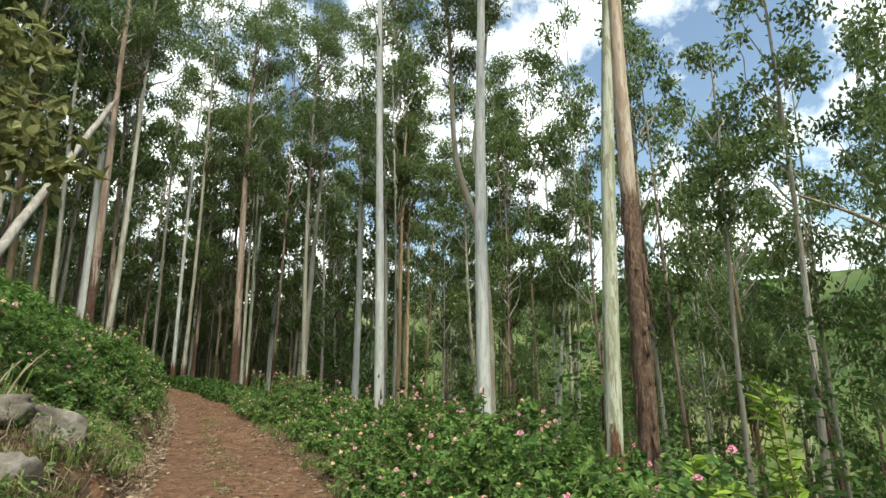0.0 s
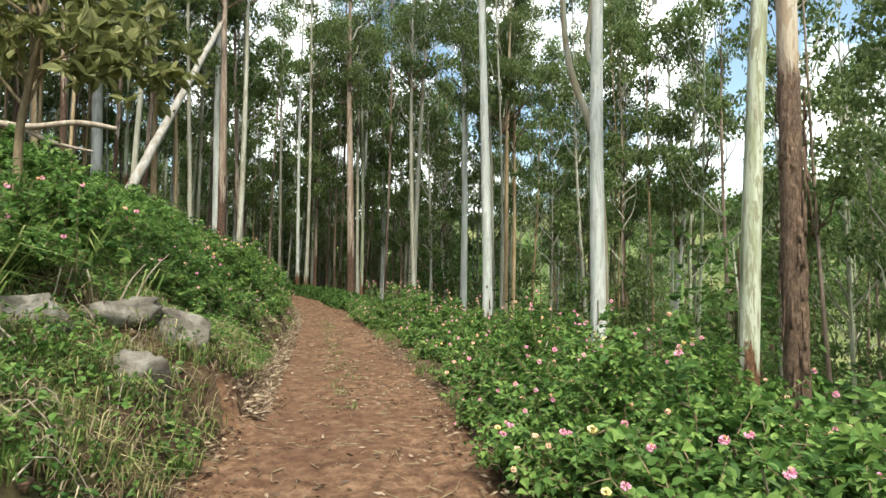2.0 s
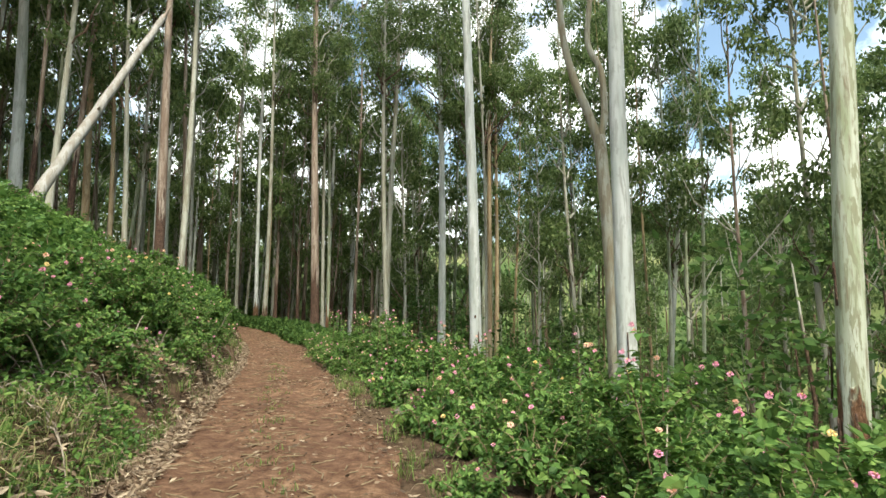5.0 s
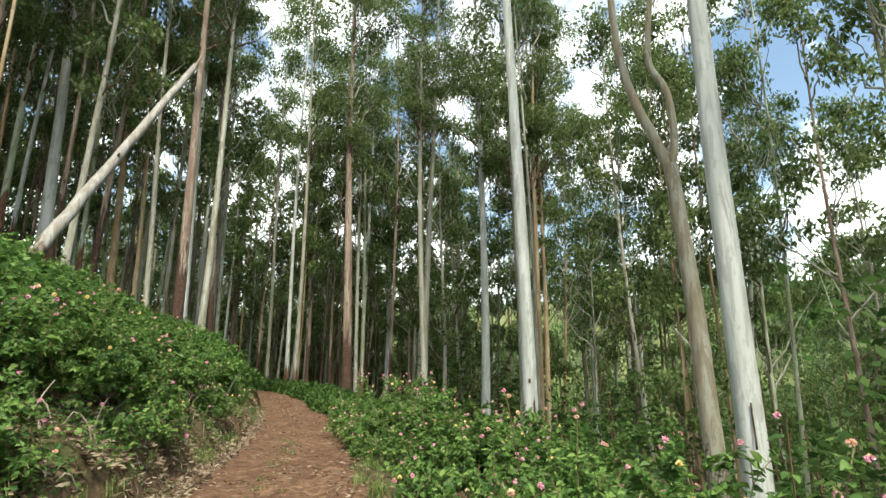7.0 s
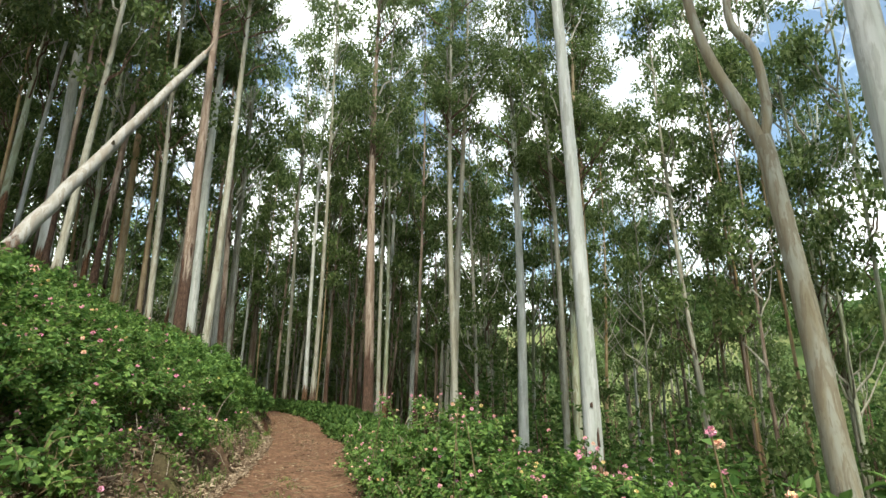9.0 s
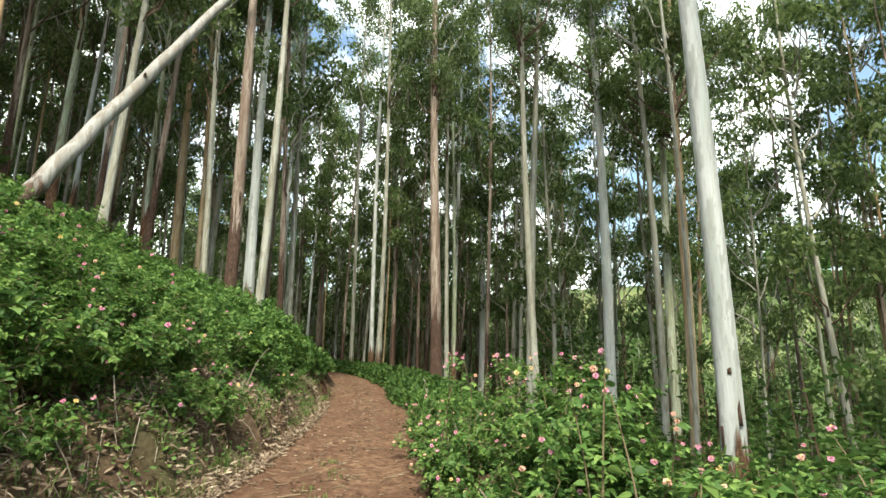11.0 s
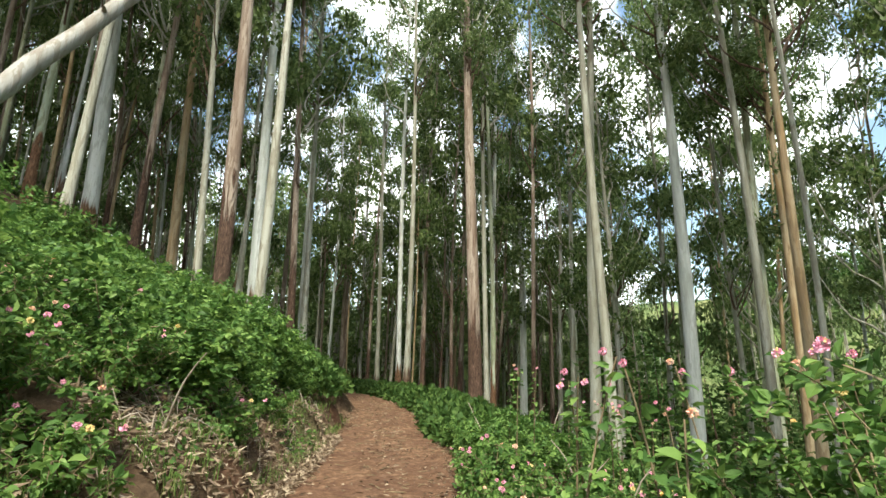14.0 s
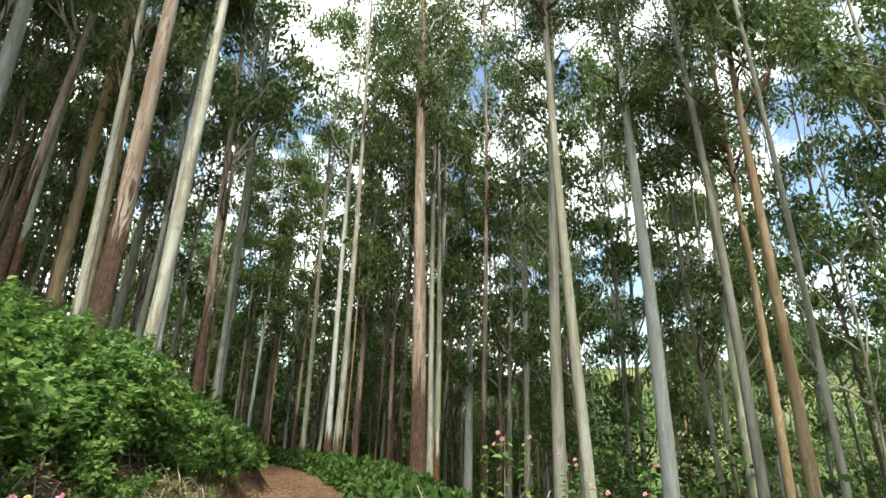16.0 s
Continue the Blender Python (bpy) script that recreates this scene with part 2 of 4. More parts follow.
def leaf_ovate(pos, along, length, width, r, fold=0.2, hint=None):
    """Pointed oval leaves, folded along the midrib: two four-cornered faces each."""
    n = len(pos)
    side = unit(np.cross(along, unit(r.normal(size=(n, 3)) * 0.6 + np.array([0, 0, 1.0])) if hint is None else hint))
    up = np.cross(side, along)
    length, width = np.broadcast_to(length, n)[:, None], np.broadcast_to(width, n)[:, None]
    a, b, tip = pos + along * length * 0.28, pos + along * length * 0.62, pos + along * length - up * length * 0.12
    w1, w2, h = side * width * 0.5, side * width * 0.40, up * width * fold
    v = np.stack([pos, a + w1 + h, b + w2 + h, tip, b - w2 + h, a - w1 + h], 1).reshape(-1, 3)
    k = np.arange(n) * 6
    return v, np.concatenate([np.stack([k, k + 1, k + 2, k + 3], 1), np.stack([k, k + 3, k + 4, k + 5], 1)])


def leaf_fine(pos, along, length, width, r):
    """Toothed heart-shaped leaves that arch along the midrib, for plants close by."""
    n, m = len(pos), 9
    side = unit(np.cross(along, unit(r.normal(size=(n, 3)) * 0.35 + np.array([0, 0, 1.0]))))
    up = np.cross(side, along)
    u = np.linspace(0, 1, m)
    half = 0.5 * np.sin(np.pi * np.clip(u, 0, 1) ** 0.62) ** 0.8 * (1 + 0.10 * (np.arange(m) % 2))
    half[0], half[-1] = 0.02, 0.01
    rib = pos[:, None] + along[:, None] * (u[None, :, None] * length[:, None, None]) - up[:, None] * (0.28 * u[None, :, None] ** 2 * length[:, None, None])
    off = side[:, None] * (half[None, :, None] * width[:, None, None])
    lift = up[:, None] * (half[None, :, None] * width[:, None, None]) * 0.35
    v = np.stack([rib - off + lift, rib, rib + off + lift], 2).reshape(-1, 3)
    i, j, k = np.meshgrid(np.arange(n), np.arange(m - 1), np.arange(2), indexing="ij")
    a = (i * m + j) * 3 + k
    return v, np.stack([a, a + 1, a + 4, a + 3], -1).reshape(-1, 4)


def tube(points, radii, sides, r=None, rough=0.0):
    """A tapered tube along points, closed at its tip."""
    points, radii = np.asarray(points, float), np.asarray(radii, float)
    tang = unit(np.gradient(points, axis=0))
    ref = np.array([1.0, 0, 0]) if abs(tang[0, 0]) < 0.8 else np.array([0, 1.0, 0])
    a = unit(np.cross(tang, ref[None]))
    b = np.cross(tang, a)
    ang = np.arange(sides) * 2 * np.pi / sides
    ring = a[:, None] * np.cos(ang)[None, :, None] + b[:, None] * np.sin(ang)[None, :, None]
    rad = radii[:, None] * np.ones(sides)
    if rough:
        rad = rad * (1 + rough * r.normal(size=rad.shape))
    v = (points[:, None] + ring * rad[:, :, None]).reshape(-1, 3)
    n = len(points)
    i, j = np.meshgrid(np.arange(n - 1), np.arange(sides), indexing="ij")
    k = (j + 1) % sides
    f = np.stack([i * sides + j, i * sides + k, (i + 1) * sides + k, (i + 1) * sides + j], -1).reshape(-1, 4)
    return v, f


def joined(pieces):
    vs, fs, o = [], [], 0
    for v, f in pieces:
        vs.append(v)
        fs.append(np.asarray(f) + o)
        o += len(v)
    return np.concatenate(vs), np.concatenate(fs)


# ---------------- lie of the land ----------------
LINE = [(20, -36), (8, -13.5), (2.1, -3.6), (0.2, 0.3), (-1.45, 3.8), (-3.75, 7.9), (-6.1, 12.0), (-7.8, 15.0), (-10.8, 19.7),
        (-14.2, 24.4), (-18.4, 29.3), (-24.5, 34.2), (-33, 38.5), (-50, 44), (-90, 54)]


def spline(points, step):
    p = np.array(points, float)
    out = []
    for i in range(1, len(p) - 2):
        a, b, c, d = p[i - 1], p[i], p[i + 1], p[i + 2]
        for t in np.linspace(0, 1, max(2, int(np.linalg.norm(c - b) / step)), endpoint=False):
            out.append(0.5 * (2 * b + (c - a) * t + (2 * a - 5 * b + 4 * c - d) * t * t + (3 * b - a - 3 * c + d) * t ** 3))
    return np.array(out)


MID = spline([(26, -47)] + LINE + [(-120, 60)], 0.4)
MID_DIR = unit(np.gradient(MID, axis=0))
MID_S = np.concatenate([[0], np.cumsum(np.linalg.norm(np.diff(MID, axis=0), axis=1))])


def beside(x, y):
    """Signed distance to the track's middle (right is positive) and the place along it."""
    x, y = np.atleast_1d(x).astype(float), np.atleast_1d(y).astype(float)
    d, s = np.empty(x.shape), np.empty(x.shape)
    for i in range(0, len(x), 4000):
        q = np.stack([x[i:i + 4000], y[i:i + 4000]], 1)
        v = q[:, None] - MID[None]
        k = (v ** 2).sum(2).argmin(1)
        w = q - MID[k]
        t = MID_DIR[k]
        side = w[:, 0] * t[:, 1] - w[:, 1] * t[:, 0]
        d[i:i + 4000] = np.sign(side) * np.linalg.norm(w, axis=1)
        s[i:i + 4000] = MID_S[k]
    return d, s


U = [-400, -120, -60, -12, -5, -1.95, -1.5, -1.28, -1.0, 1.0, 1.35, 2.4, 6.0, 45, 62, 150, 230, 600]
Z = [75, 52, 31, 6.5, 2.40, 0.80, 0.52, 0.10, 0.0, 0.0, 0.08, 0.0, -1.6, -18, -20, 24, 34, 60]


def height(x, y, rough=True):
    x, y = np.atleast_1d(x).astype(float), np.atleast_1d(y).astype(float)
    d, s = beside(x, y)
    wob = 0.22 * np.sin(s * 0.9 + 1.3) + 0.16 * np.sin(s * 2.3) + 0.08 * np.sin(s * 5.1)
    u = np.where(d < -0.8, d + wob * np.clip((-d - 0.8) / 0.6, 0, 1), d)
    z = np.interp(u, U, Z) + np.interp(y, (-10, 5, 15, 26, 36, 60), (0.05, 0, -0.16, -0.08, 0.15, 0.6))
    if rough:
        a = np.clip((np.abs(d) - 1.0) / 1.2, 0, 1)
        z += a * (0.07 * np.sin(x * 3.1 + 1) * np.sin(y * 2.7) + 0.05 * np.sin(x * 7.3) * np.sin(y * 6.1 + 2) + 0.16 * np.sin(x * 0.9) * np.sin(y * 0.8 + 0.5))
    return z


def zat(x, y):
    return float(height(x, y)[0])


def axis_steps(lo, hi, fine, far):
    core = np.arange(lo, hi + fine / 2, fine)
    grow, out = fine, []
    v = hi
    while v < far:
        grow *= 1.18
        v += grow
        out.append(v)
    a = np.array(out)
    return np.concatenate([(lo + hi) - a[::-1], core, a])


def ground_sheet():
    xs, ys = axis_steps(-16, 6, 0.2, 1600), axis_steps(-4, 30, 0.2, 1600)
    gx, gy = np.meshgrid(xs, ys, indexing="ij")
    z = height(gx.ravel(), gy.ravel())
    z += rng.normal(size=len(z)) * 0.02 * (np.abs(beside(gx.ravel(), gy.ravel())[0]) > 1.0)
    z -= 0.11 * np.clip((1.4 - np.abs(beside(gx.ravel(), gy.ravel())[0])) / 0.4, 0, 1)
    v = np.stack([gx.ravel(), gy.ravel(), z], 1)
    n, m = len(xs), len(ys)
    i, j = np.meshgrid(np.arange(n - 1), np.arange(m - 1), indexing="ij")
    f = np.stack([i * m + j, (i + 1) * m + j, (i + 1) * m + j + 1, i * m + j + 1], -1).reshape(-1, 4)
    me = mesh_of("ground", v, f, [M["soil"], M["slope"]], True)
    c = v[f].mean(1)
    dd = beside(c[:, 0], c[:, 1])[0]
    me.polygons.foreach_set("material_index", ((dd > 58) | (np.abs(c[:, 0]) > 250) | (np.abs(c[:, 1]) > 250)).astype(np.int32))
    tagged(new("ground", me), "steep forest hillside of brown soil, litter and moss", "ground", kind="structure")


ground_sheet()


def track_sheet():
    keep = (MID[:, 1] > -14) & (MID[:, 1] < 42)
    mid, drc, ss = MID[keep], MID_DIR[keep], MID_S[keep]
    fine = np.arange(ss[0], ss[-1], 0.12)
    mx, my = np.interp(fine, ss, mid[:, 0]), np.interp(fine, ss, mid[:, 1])
    dx, dy = np.interp(fine, ss, drc[:, 0]), np.interp(fine, ss, drc[:, 1])
    cols = np.linspace(-1, 1, 33)
    half = 1.20 + 0.09 * np.sin(fine * 1.7) + 0.07 * np.sin(fine * 4.3 + 1)
    off = cols[None] * half[:, None]
    x, y = mx[:, None] + dy[:, None] * off, my[:, None] - dx[:, None] * off
    z = height(x.ravel(), y.ravel(), False).reshape(x.shape)
    z += 0.03 - 0.10 * np.abs(cols[None]) ** 8
    z -= 0.035 * np.exp(-((off - 0.55) / 0.24) ** 2) + 0.03 * np.exp(-((off + 0.55) / 0.24) ** 2)
    z += 0.012 * np.sin(x * 9 + y * 4) * np.sin(y * 7 - x * 3) + rng.normal(size=z.shape) * 0.006
    v = np.stack([x, y, z], -1).reshape(-1, 3)
    n, m = x.shape
    i, j = np.meshgrid(np.arange(n - 1), np.arange(m - 1), indexing="ij")
    f = np.stack([i * m + j, i * m + j + 1, (i + 1) * m + j + 1, (i + 1) * m + j], -1).reshape(-1, 4)
    tagged(new("road", mesh_of("road", v, f, M["track"], True)), "rutted reddish-brown earth track strewn with dry leaves", "dirt track", kind="structure")


track_sheet()


# ---------------- gum trees ----------------
def crown_leaves(seed, leaves, length, width, wide=2.6, clumps=26, tall=1.0, low=0.0):
    """Leaves of a gum crown in loose hanging clumps, for a crown 10 m tall and about 2 * wide m across, and the ends of its limbs."""
    r = np.random.default_rng(seed)
    h = low + (1 - low) * r.random(clumps) ** 0.85
    ang = r.random(clumps) * 2 * np.pi
    rad = wide * (0.25 + 0.75 * r.random(clumps)) * np.sin(np.pi * np.clip(0.12 + 0.85 * h, 0, 1)) ** 0.7
    c = np.stack([np.cos(ang) * rad, np.sin(ang) * rad, h * 10 * tall], 1)
    size = 0.50 + 0.60 * r.random(clumps)
    k = r.choice(clumps, leaves, p=size ** 2 / (size ** 2).sum())
    g = unit(r.normal(size=(leaves, 3))) * (r.random(leaves) ** 0.5)[:, None]
    pos = c[k] + g * size[k][:, None] * np.array([1.2, 1.2, 0.62])
    along = unit(r.normal(size=(leaves, 3)) * 0.8 + np.array([0, 0, -0.55]))
    return leaf_quads(pos, along, length * (0.6 + 0.8 * r.random(leaves)), width * (0.6 + 0.8 * r.random(leaves)), r), c


def limb_tubes(ends, seed, thick=0.05):
    r = np.random.default_rng(seed)
    out = []
    for c in ends:
        z0 = max(-1.5, c[2] - 0.9 * np.hypot(c[0], c[1]) - 0.6)
        a, b = np.array([0, 0, z0]), c
        t = np.linspace(0, 1, 6)[:, None]
        p = a + (b - a) * t
        p[:, 2] += -0.35 * np.sin(t[:, 0] * np.pi) * np.hypot(c[0], c[1]) * 0.35
        p[1:-1] += r.normal(size=(4, 3)) * 0.10
        out.append(tube(p, np.linspace(thick * (0.7 + 0.6 * r.random()), 0.012, 6), 5))
    return joined(out)


def two_mats(name, first, second, mats):
    """One mesh of two sets of faces, each with its material."""
    v, f = joined([first, second])
    me = mesh_of(name, v, f, mats)
    idx = np.zeros(len(f), np.int32)
    idx[len(first[1]):] = 1
    me.polygons.foreach_set("material_index", idx)
    return me


CROWNS, CROWNS_FAR = [], []
for i in range(6):
    leaf, ends = crown_leaves(20 + i, 7000, 0.17, 0.066, tall=0.62, clumps=15, wide=2.4 + 0.25 * i)
    CROWNS.append(two_mats("crown", leaf, limb_tubes(ends, i), [M["leaf_gum"], M["grey"]]))
for i in range(7):
    leaf, ends = crown_leaves(50 + i, 3600, 0.25, 0.12, tall=1.4, clumps=22, wide=2.1 + 0.25 * i)
    CROWNS_FAR.append(two_mats("crown", leaf, limb_tubes(ends, i, 0.045), [M["leaf_gum_far"], M["grey"]]))


def trunk_points(h, lean, bend, r, n):
    t = np.linspace(0, 1, n)
    p = np.stack([lean[0] * h * t, lean[1] * h * t, h * t], 1)
    a = r.random() * 6.28
    p[:, 0] += bend * np.sin(t * 5 + a) - bend * np.sin(a)
    p[:, 1] += bend * np.cos(t * 4 + a) - bend * np.cos(a)
    return p


def gum_tree(x, y, diam, h, mat, lean=(0, 0), seed=0, crown_from=0.5, near=True, label="", group="", bend=0.12, wide=1.0, pieces=2):
    """Trunk, limbs and crown of one gum tree that stands on the slope at x, y."""
    r = np.random.default_rng(seed + 1000)
    root = new("gum_tree")
    root.location = (x, y, zat(x, y) - 0.15)
    n, sides = (150, 26) if mat == "brown" else (34, 14) if near else (14, 8)
    p = trunk_points(h, lean, bend, r, n)
    t = np.linspace(0, 1, n)
    rad = diam / 2 * (0.97 - 0.80 * t ** 1.1) * (1 + 0.5 * np.exp(-t * h / 0.45))
    v, f = tube(p, rad, sides, r, 0.045 if mat == "brown" else 0.02 if near else 0)
    part("trunk", mesh_of("trunk", v, f, M[mat], True), root)
    pool = CROWNS if near else CROWNS_FAR
    z0, ch = h * crown_from, h * (1.04 - crown_from)
    for q in range(pieces):
        lo = z0 + ch * q / pieces
        cm = pool[(seed + q * 3 + seed // 7) % len(pool)]
        k = np.interp(lo, p[:, 2], np.arange(n))
        base = p[int(k)]
        turn = r.random() * 360
        sz = ch / pieces / (6.2 if near else 14)
        m = Matrix.LocRotScale(Vector((base[0], base[1], lo)), Euler((0, 0, radians(turn))), Vector((wide * (0.9 - 0.1 * q), wide * (0.9 - 0.1 * q), sz)))
        part("crown", cm, root).matrix_local = m
    return tagged(root, label or "tall slender gum tree with streaked peeling bark", "tree", group or "gum trees on the slope")


WHITE = "tall gum tree with smooth white trunk and rusty base"
# x, y, diameter, height, bark, lean, first leaves, label
NAMED = [
    (1.04, 14.07, 0.47, 30, "white", (0.004, 0), 0.62, "stout gum tree with smooth white trunk, dark bark at its foot"),
    (4.04, 11.75, 0.47, 30, "green", (0.04, -0.012), 0.62, "gum tree with greenish white trunk peeling in long strips"),
    (4.22, 9.18, 0.43, 27, "brown", (0.014, -0.004), 0.60, "gum tree with shaggy brown bark below, white above"),
    (-3.21, 19.55, 0.44, 31, "white", (-0.01, 0), 0.62, WHITE),
    (-7.35, 31.8, 0.52, 29, "white", (0, 0), 0.58, WHITE),
    (-4.4, 33.0, 0.32, 27, "tan", (0.02, 0), 0.58, "slender gum tree with tan orange trunk"),
    (5.39, 37.4, 0.45, 26, "white", (0.1, -0.02), 0.50, ""),
    (7.55, 39.3, 0.34, 25, "grey", (0.0, 0.0), 0.50, ""),
    (-17.25, 21.12, 0.44, 27, "red", (0.003, 0.003), 0.55, "stout gum tree with flaking pinkish brown bark"),
    (-17.0, 22.1, 0.32, 26, "grey", (0.02, 0.01), 0.55, ""),
    (-26.72, 22.11, 0.62, 27, "white", (-0.007, -0.012), 0.55, "gum tree with white trunk and charred black foot"),
    (-21.12, 25.46, 0.50, 27, "white", (0, 0), 0.55, WHITE),
    (-24.88, 24.49, 0.42, 26, "tan", (-0.004, -0.005), 0.55, "slender gum tree with tan orange trunk"),
    (-27.27, 28.21, 0.34, 25, "grey", (0, 0), 0.5, ""),
    (-33.3, 40.2, 0.52, 27, "white", (-0.013, -0.012), 0.5, WHITE),
    (-36, 48, 0.75, 28, "red", (0, 0), 0.5, "gum tree with dark reddish brown bark"),
    (-14.52, 30.39, 0.55, 29, "red", (-0.008, -0.004), 0.5, "gum tree with dark reddish brown bark"),
    (-17.8, 43.2, 0.52, 28, "white", (-0.004, 0), 0.55, WHITE),
    (-5.0, 33.4, 0.46, 28, "green", (0.003, 0), 0.58, ""),
    (-4.3, 29.8, 0.34, 27, "tan", (0.026, 0), 0.58, "slender gum tree with tan orange trunk"),
    (-9.94, 29.6, 0.40, 27, "grey", (0.02, 0.005), 0.58, ""),
    (-8.52, 26.0, 0.28, 25, "grey", (-0.015, -0.005), 0.58, ""),
]
# tall ones that close the view over the far end of the track
for x, y, dm, h, bark in ((-19.8, 33.6, 0.30, 33, "grey"), (-22.6, 37.0, 0.32, 34, "white"), (-15.4, 33.2, 0.26, 31, "grey"), (-20.4, 40.0, 0.34, 34, "red"), (-26.0, 39.5, 0.30, 33, "grey"),
                          (-24.2, 31.0, 0.28, 31, "grey"), (-29.0, 34.0, 0.33, 32, "red"), (-12.6, 36.0, 0.28, 31, "grey"), (-22.0, 29.0, 0.24, 29, "grey"), (-17.2, 37.5, 0.30, 33, "white"),
                          (10.9, 15.65, 0.28, 24, "grey")):
    NAMED.append((x, y, dm, h, bark, (0.006, -0.004), 0.46, ""))
for i, (x, y, dm, h, bark, lean, first, lab) in enumerate(NAMED):
    gum_tree(x, y, dm, h, bark, lean, i, first, i < 22, lab, pieces=2 if i < 22 else 1)

# slender ones on the lower slope, past the stout white trunks
r = np.random.default_rng(64)
LOWER = []
for k in range(12):
    x, y = -5.2 + 12 * ((k * 0.618) % 1), 25.5 + 24 * ((k * 0.377 + 0.2) % 1)
    if min(math.hypot(x - a[0], y - a[1]) for a in NAMED) > 0.9:
        LOWER.append((x, y))
        gum_tree(x, y, r.uniform(0.17, 0.32), r.uniform(27, 34), ("grey", "tan", "white", "green", "red")[k % 5], (r.normal() * 0.012, r.normal() * 0.008), 60 + k, r.uniform(0.40, 0.5), False, bend=0.18, pieces=1)

# the forked gum beside the stout one
r = np.random.default_rng(5)
fx, fy = 1.15, 18.7
root = new("gum_tree")
fz = zat(fx, fy) - 0.15
root.location = (fx, fy, fz)
fork = np.array([0.911 - fx, 19.6 - fy, 7.3 - fz])
low = np.array([[0.05, -0.1, 0], [0.03, 0, 1.5], [0.0, 0.3, 4], [-0.02, 0.6, 6.5], fork])
pl = spline(np.vstack([low[0] * 2 - low[1], low, fork + (fork - low[3]) * 0.3]), 0.35)
part("trunk", mesh_of("trunk", *tube(pl, np.linspace(0.26, 0.19, len(pl)), 14, r, 0.02), M["fork"], True), root)
for offs, r0 in ((((0, 0, -0.5), (-0.32, 0, 0.55), (-0.78, 0.05, 1.9), (-1.12, 0.1, 3.8), (-1.3, 0.1, 8), (-1.7, 0.2, 14)), 0.15),
                 (((0, 0, -0.5), (0.2, 0, 0.5), (0.12, 0, 2.0), (-0.25, 0.05, 2.9), (-0.2, 0.1, 4.2), (0.3, 0.1, 8), (0.6, 0, 12.5)), 0.115)):
    b = fork + np.array(offs)
    pb = spline(np.vstack([b[0] * 2 - b[1], b, b[-1] * 2 - b[-2]]), 0.3)
    part("limb", mesh_of("limb", *tube(pb, np.linspace(r0, 0.04, len(pb)), 12, r, 0.03), M["fork"], True), root)
    for q, zz in enumerate((0.55, 0.8)):
        part("crown", CROWNS[(q + len(offs)) % 6], root).matrix_local = Matrix.LocRotScale(Vector(pb[int(len(pb) * zz)]), Euler((0, 0, q + r0)), Vector((0.8, 0.8, 0.9)))
tagged(root, "forked gum tree with smooth tan and grey trunk", "tree", "gum trees on the slope")

# the fallen trunk that leans on its neighbour
lt_top, lt_low = np.array([-17.0, 20.35, 13.95]), np.array([-16.5, 14.8, 4.5])
r = np.random.default_rng(9)
tt = np.linspace(-0.22, 1, 20)
pts = lt_low + (lt_top - lt_low) * tt[:, None] + r.normal(size=(20, 3)) * 0.012
fallen = tagged(new("fallen_tree"), "bare bleached trunk fallen against a standing gum", "fallen tree")
part("trunk", mesh_of("trunk", *tube(pts, np.linspace(0.21, 0.12, 20), 14, r, 0.035), M["bleached"], True), fallen)
for q, way, ln in ((0.42, (0.5, -0.3, 0.1), 0.5), (0.62, (-0.4, 0.2, 0.5), 0.4), (0.97, (0.2, 0.3, 0.9), 0.9)):
    a = lt_low + (lt_top - lt_low) * q
    stub = a + np.array(way) * np.linspace(0, ln, 5)[:, None]
    part("stub", mesh_of("stub", *tube(stub, np.linspace(0.09, 0.03, 5), 8, r, 0.06), M["dead"], True), fallen)

# the wood behind: trees on a loose grid that keeps off the track and the named trunks
taken = np.array([(a[0], a[1]) for a in NAMED] + LOWER + [(fx, fy)])
r = np.random.default_rng(3)
BARKS = ["grey", "red", "grey", "green", "tan", "red", "white"]
STEPS = np.array([(a, b) for a, b in ((1.1, -1.8), (-0.7, 3.8), (-2.4, 7.2), (-4, 10), (-6.7, 14.3))])
gx, gy = np.meshgrid(np.arange(-75, 60, 2.7), np.arange(-8, 96, 2.7))
spots = np.stack([gx.ravel(), gy.ravel()], 1) + r.uniform(-1.15, 1.15, (gx.size, 2))
sd = beside(spots[:, 0], spots[:, 1])[0]
reach = np.hypot(spots[:, None, 0] - STEPS[None, :, 0], spots[:, None, 1] - STEPS[None, :, 1]).min(1)
VARIANTS, far_bits, count = {}, [], 0
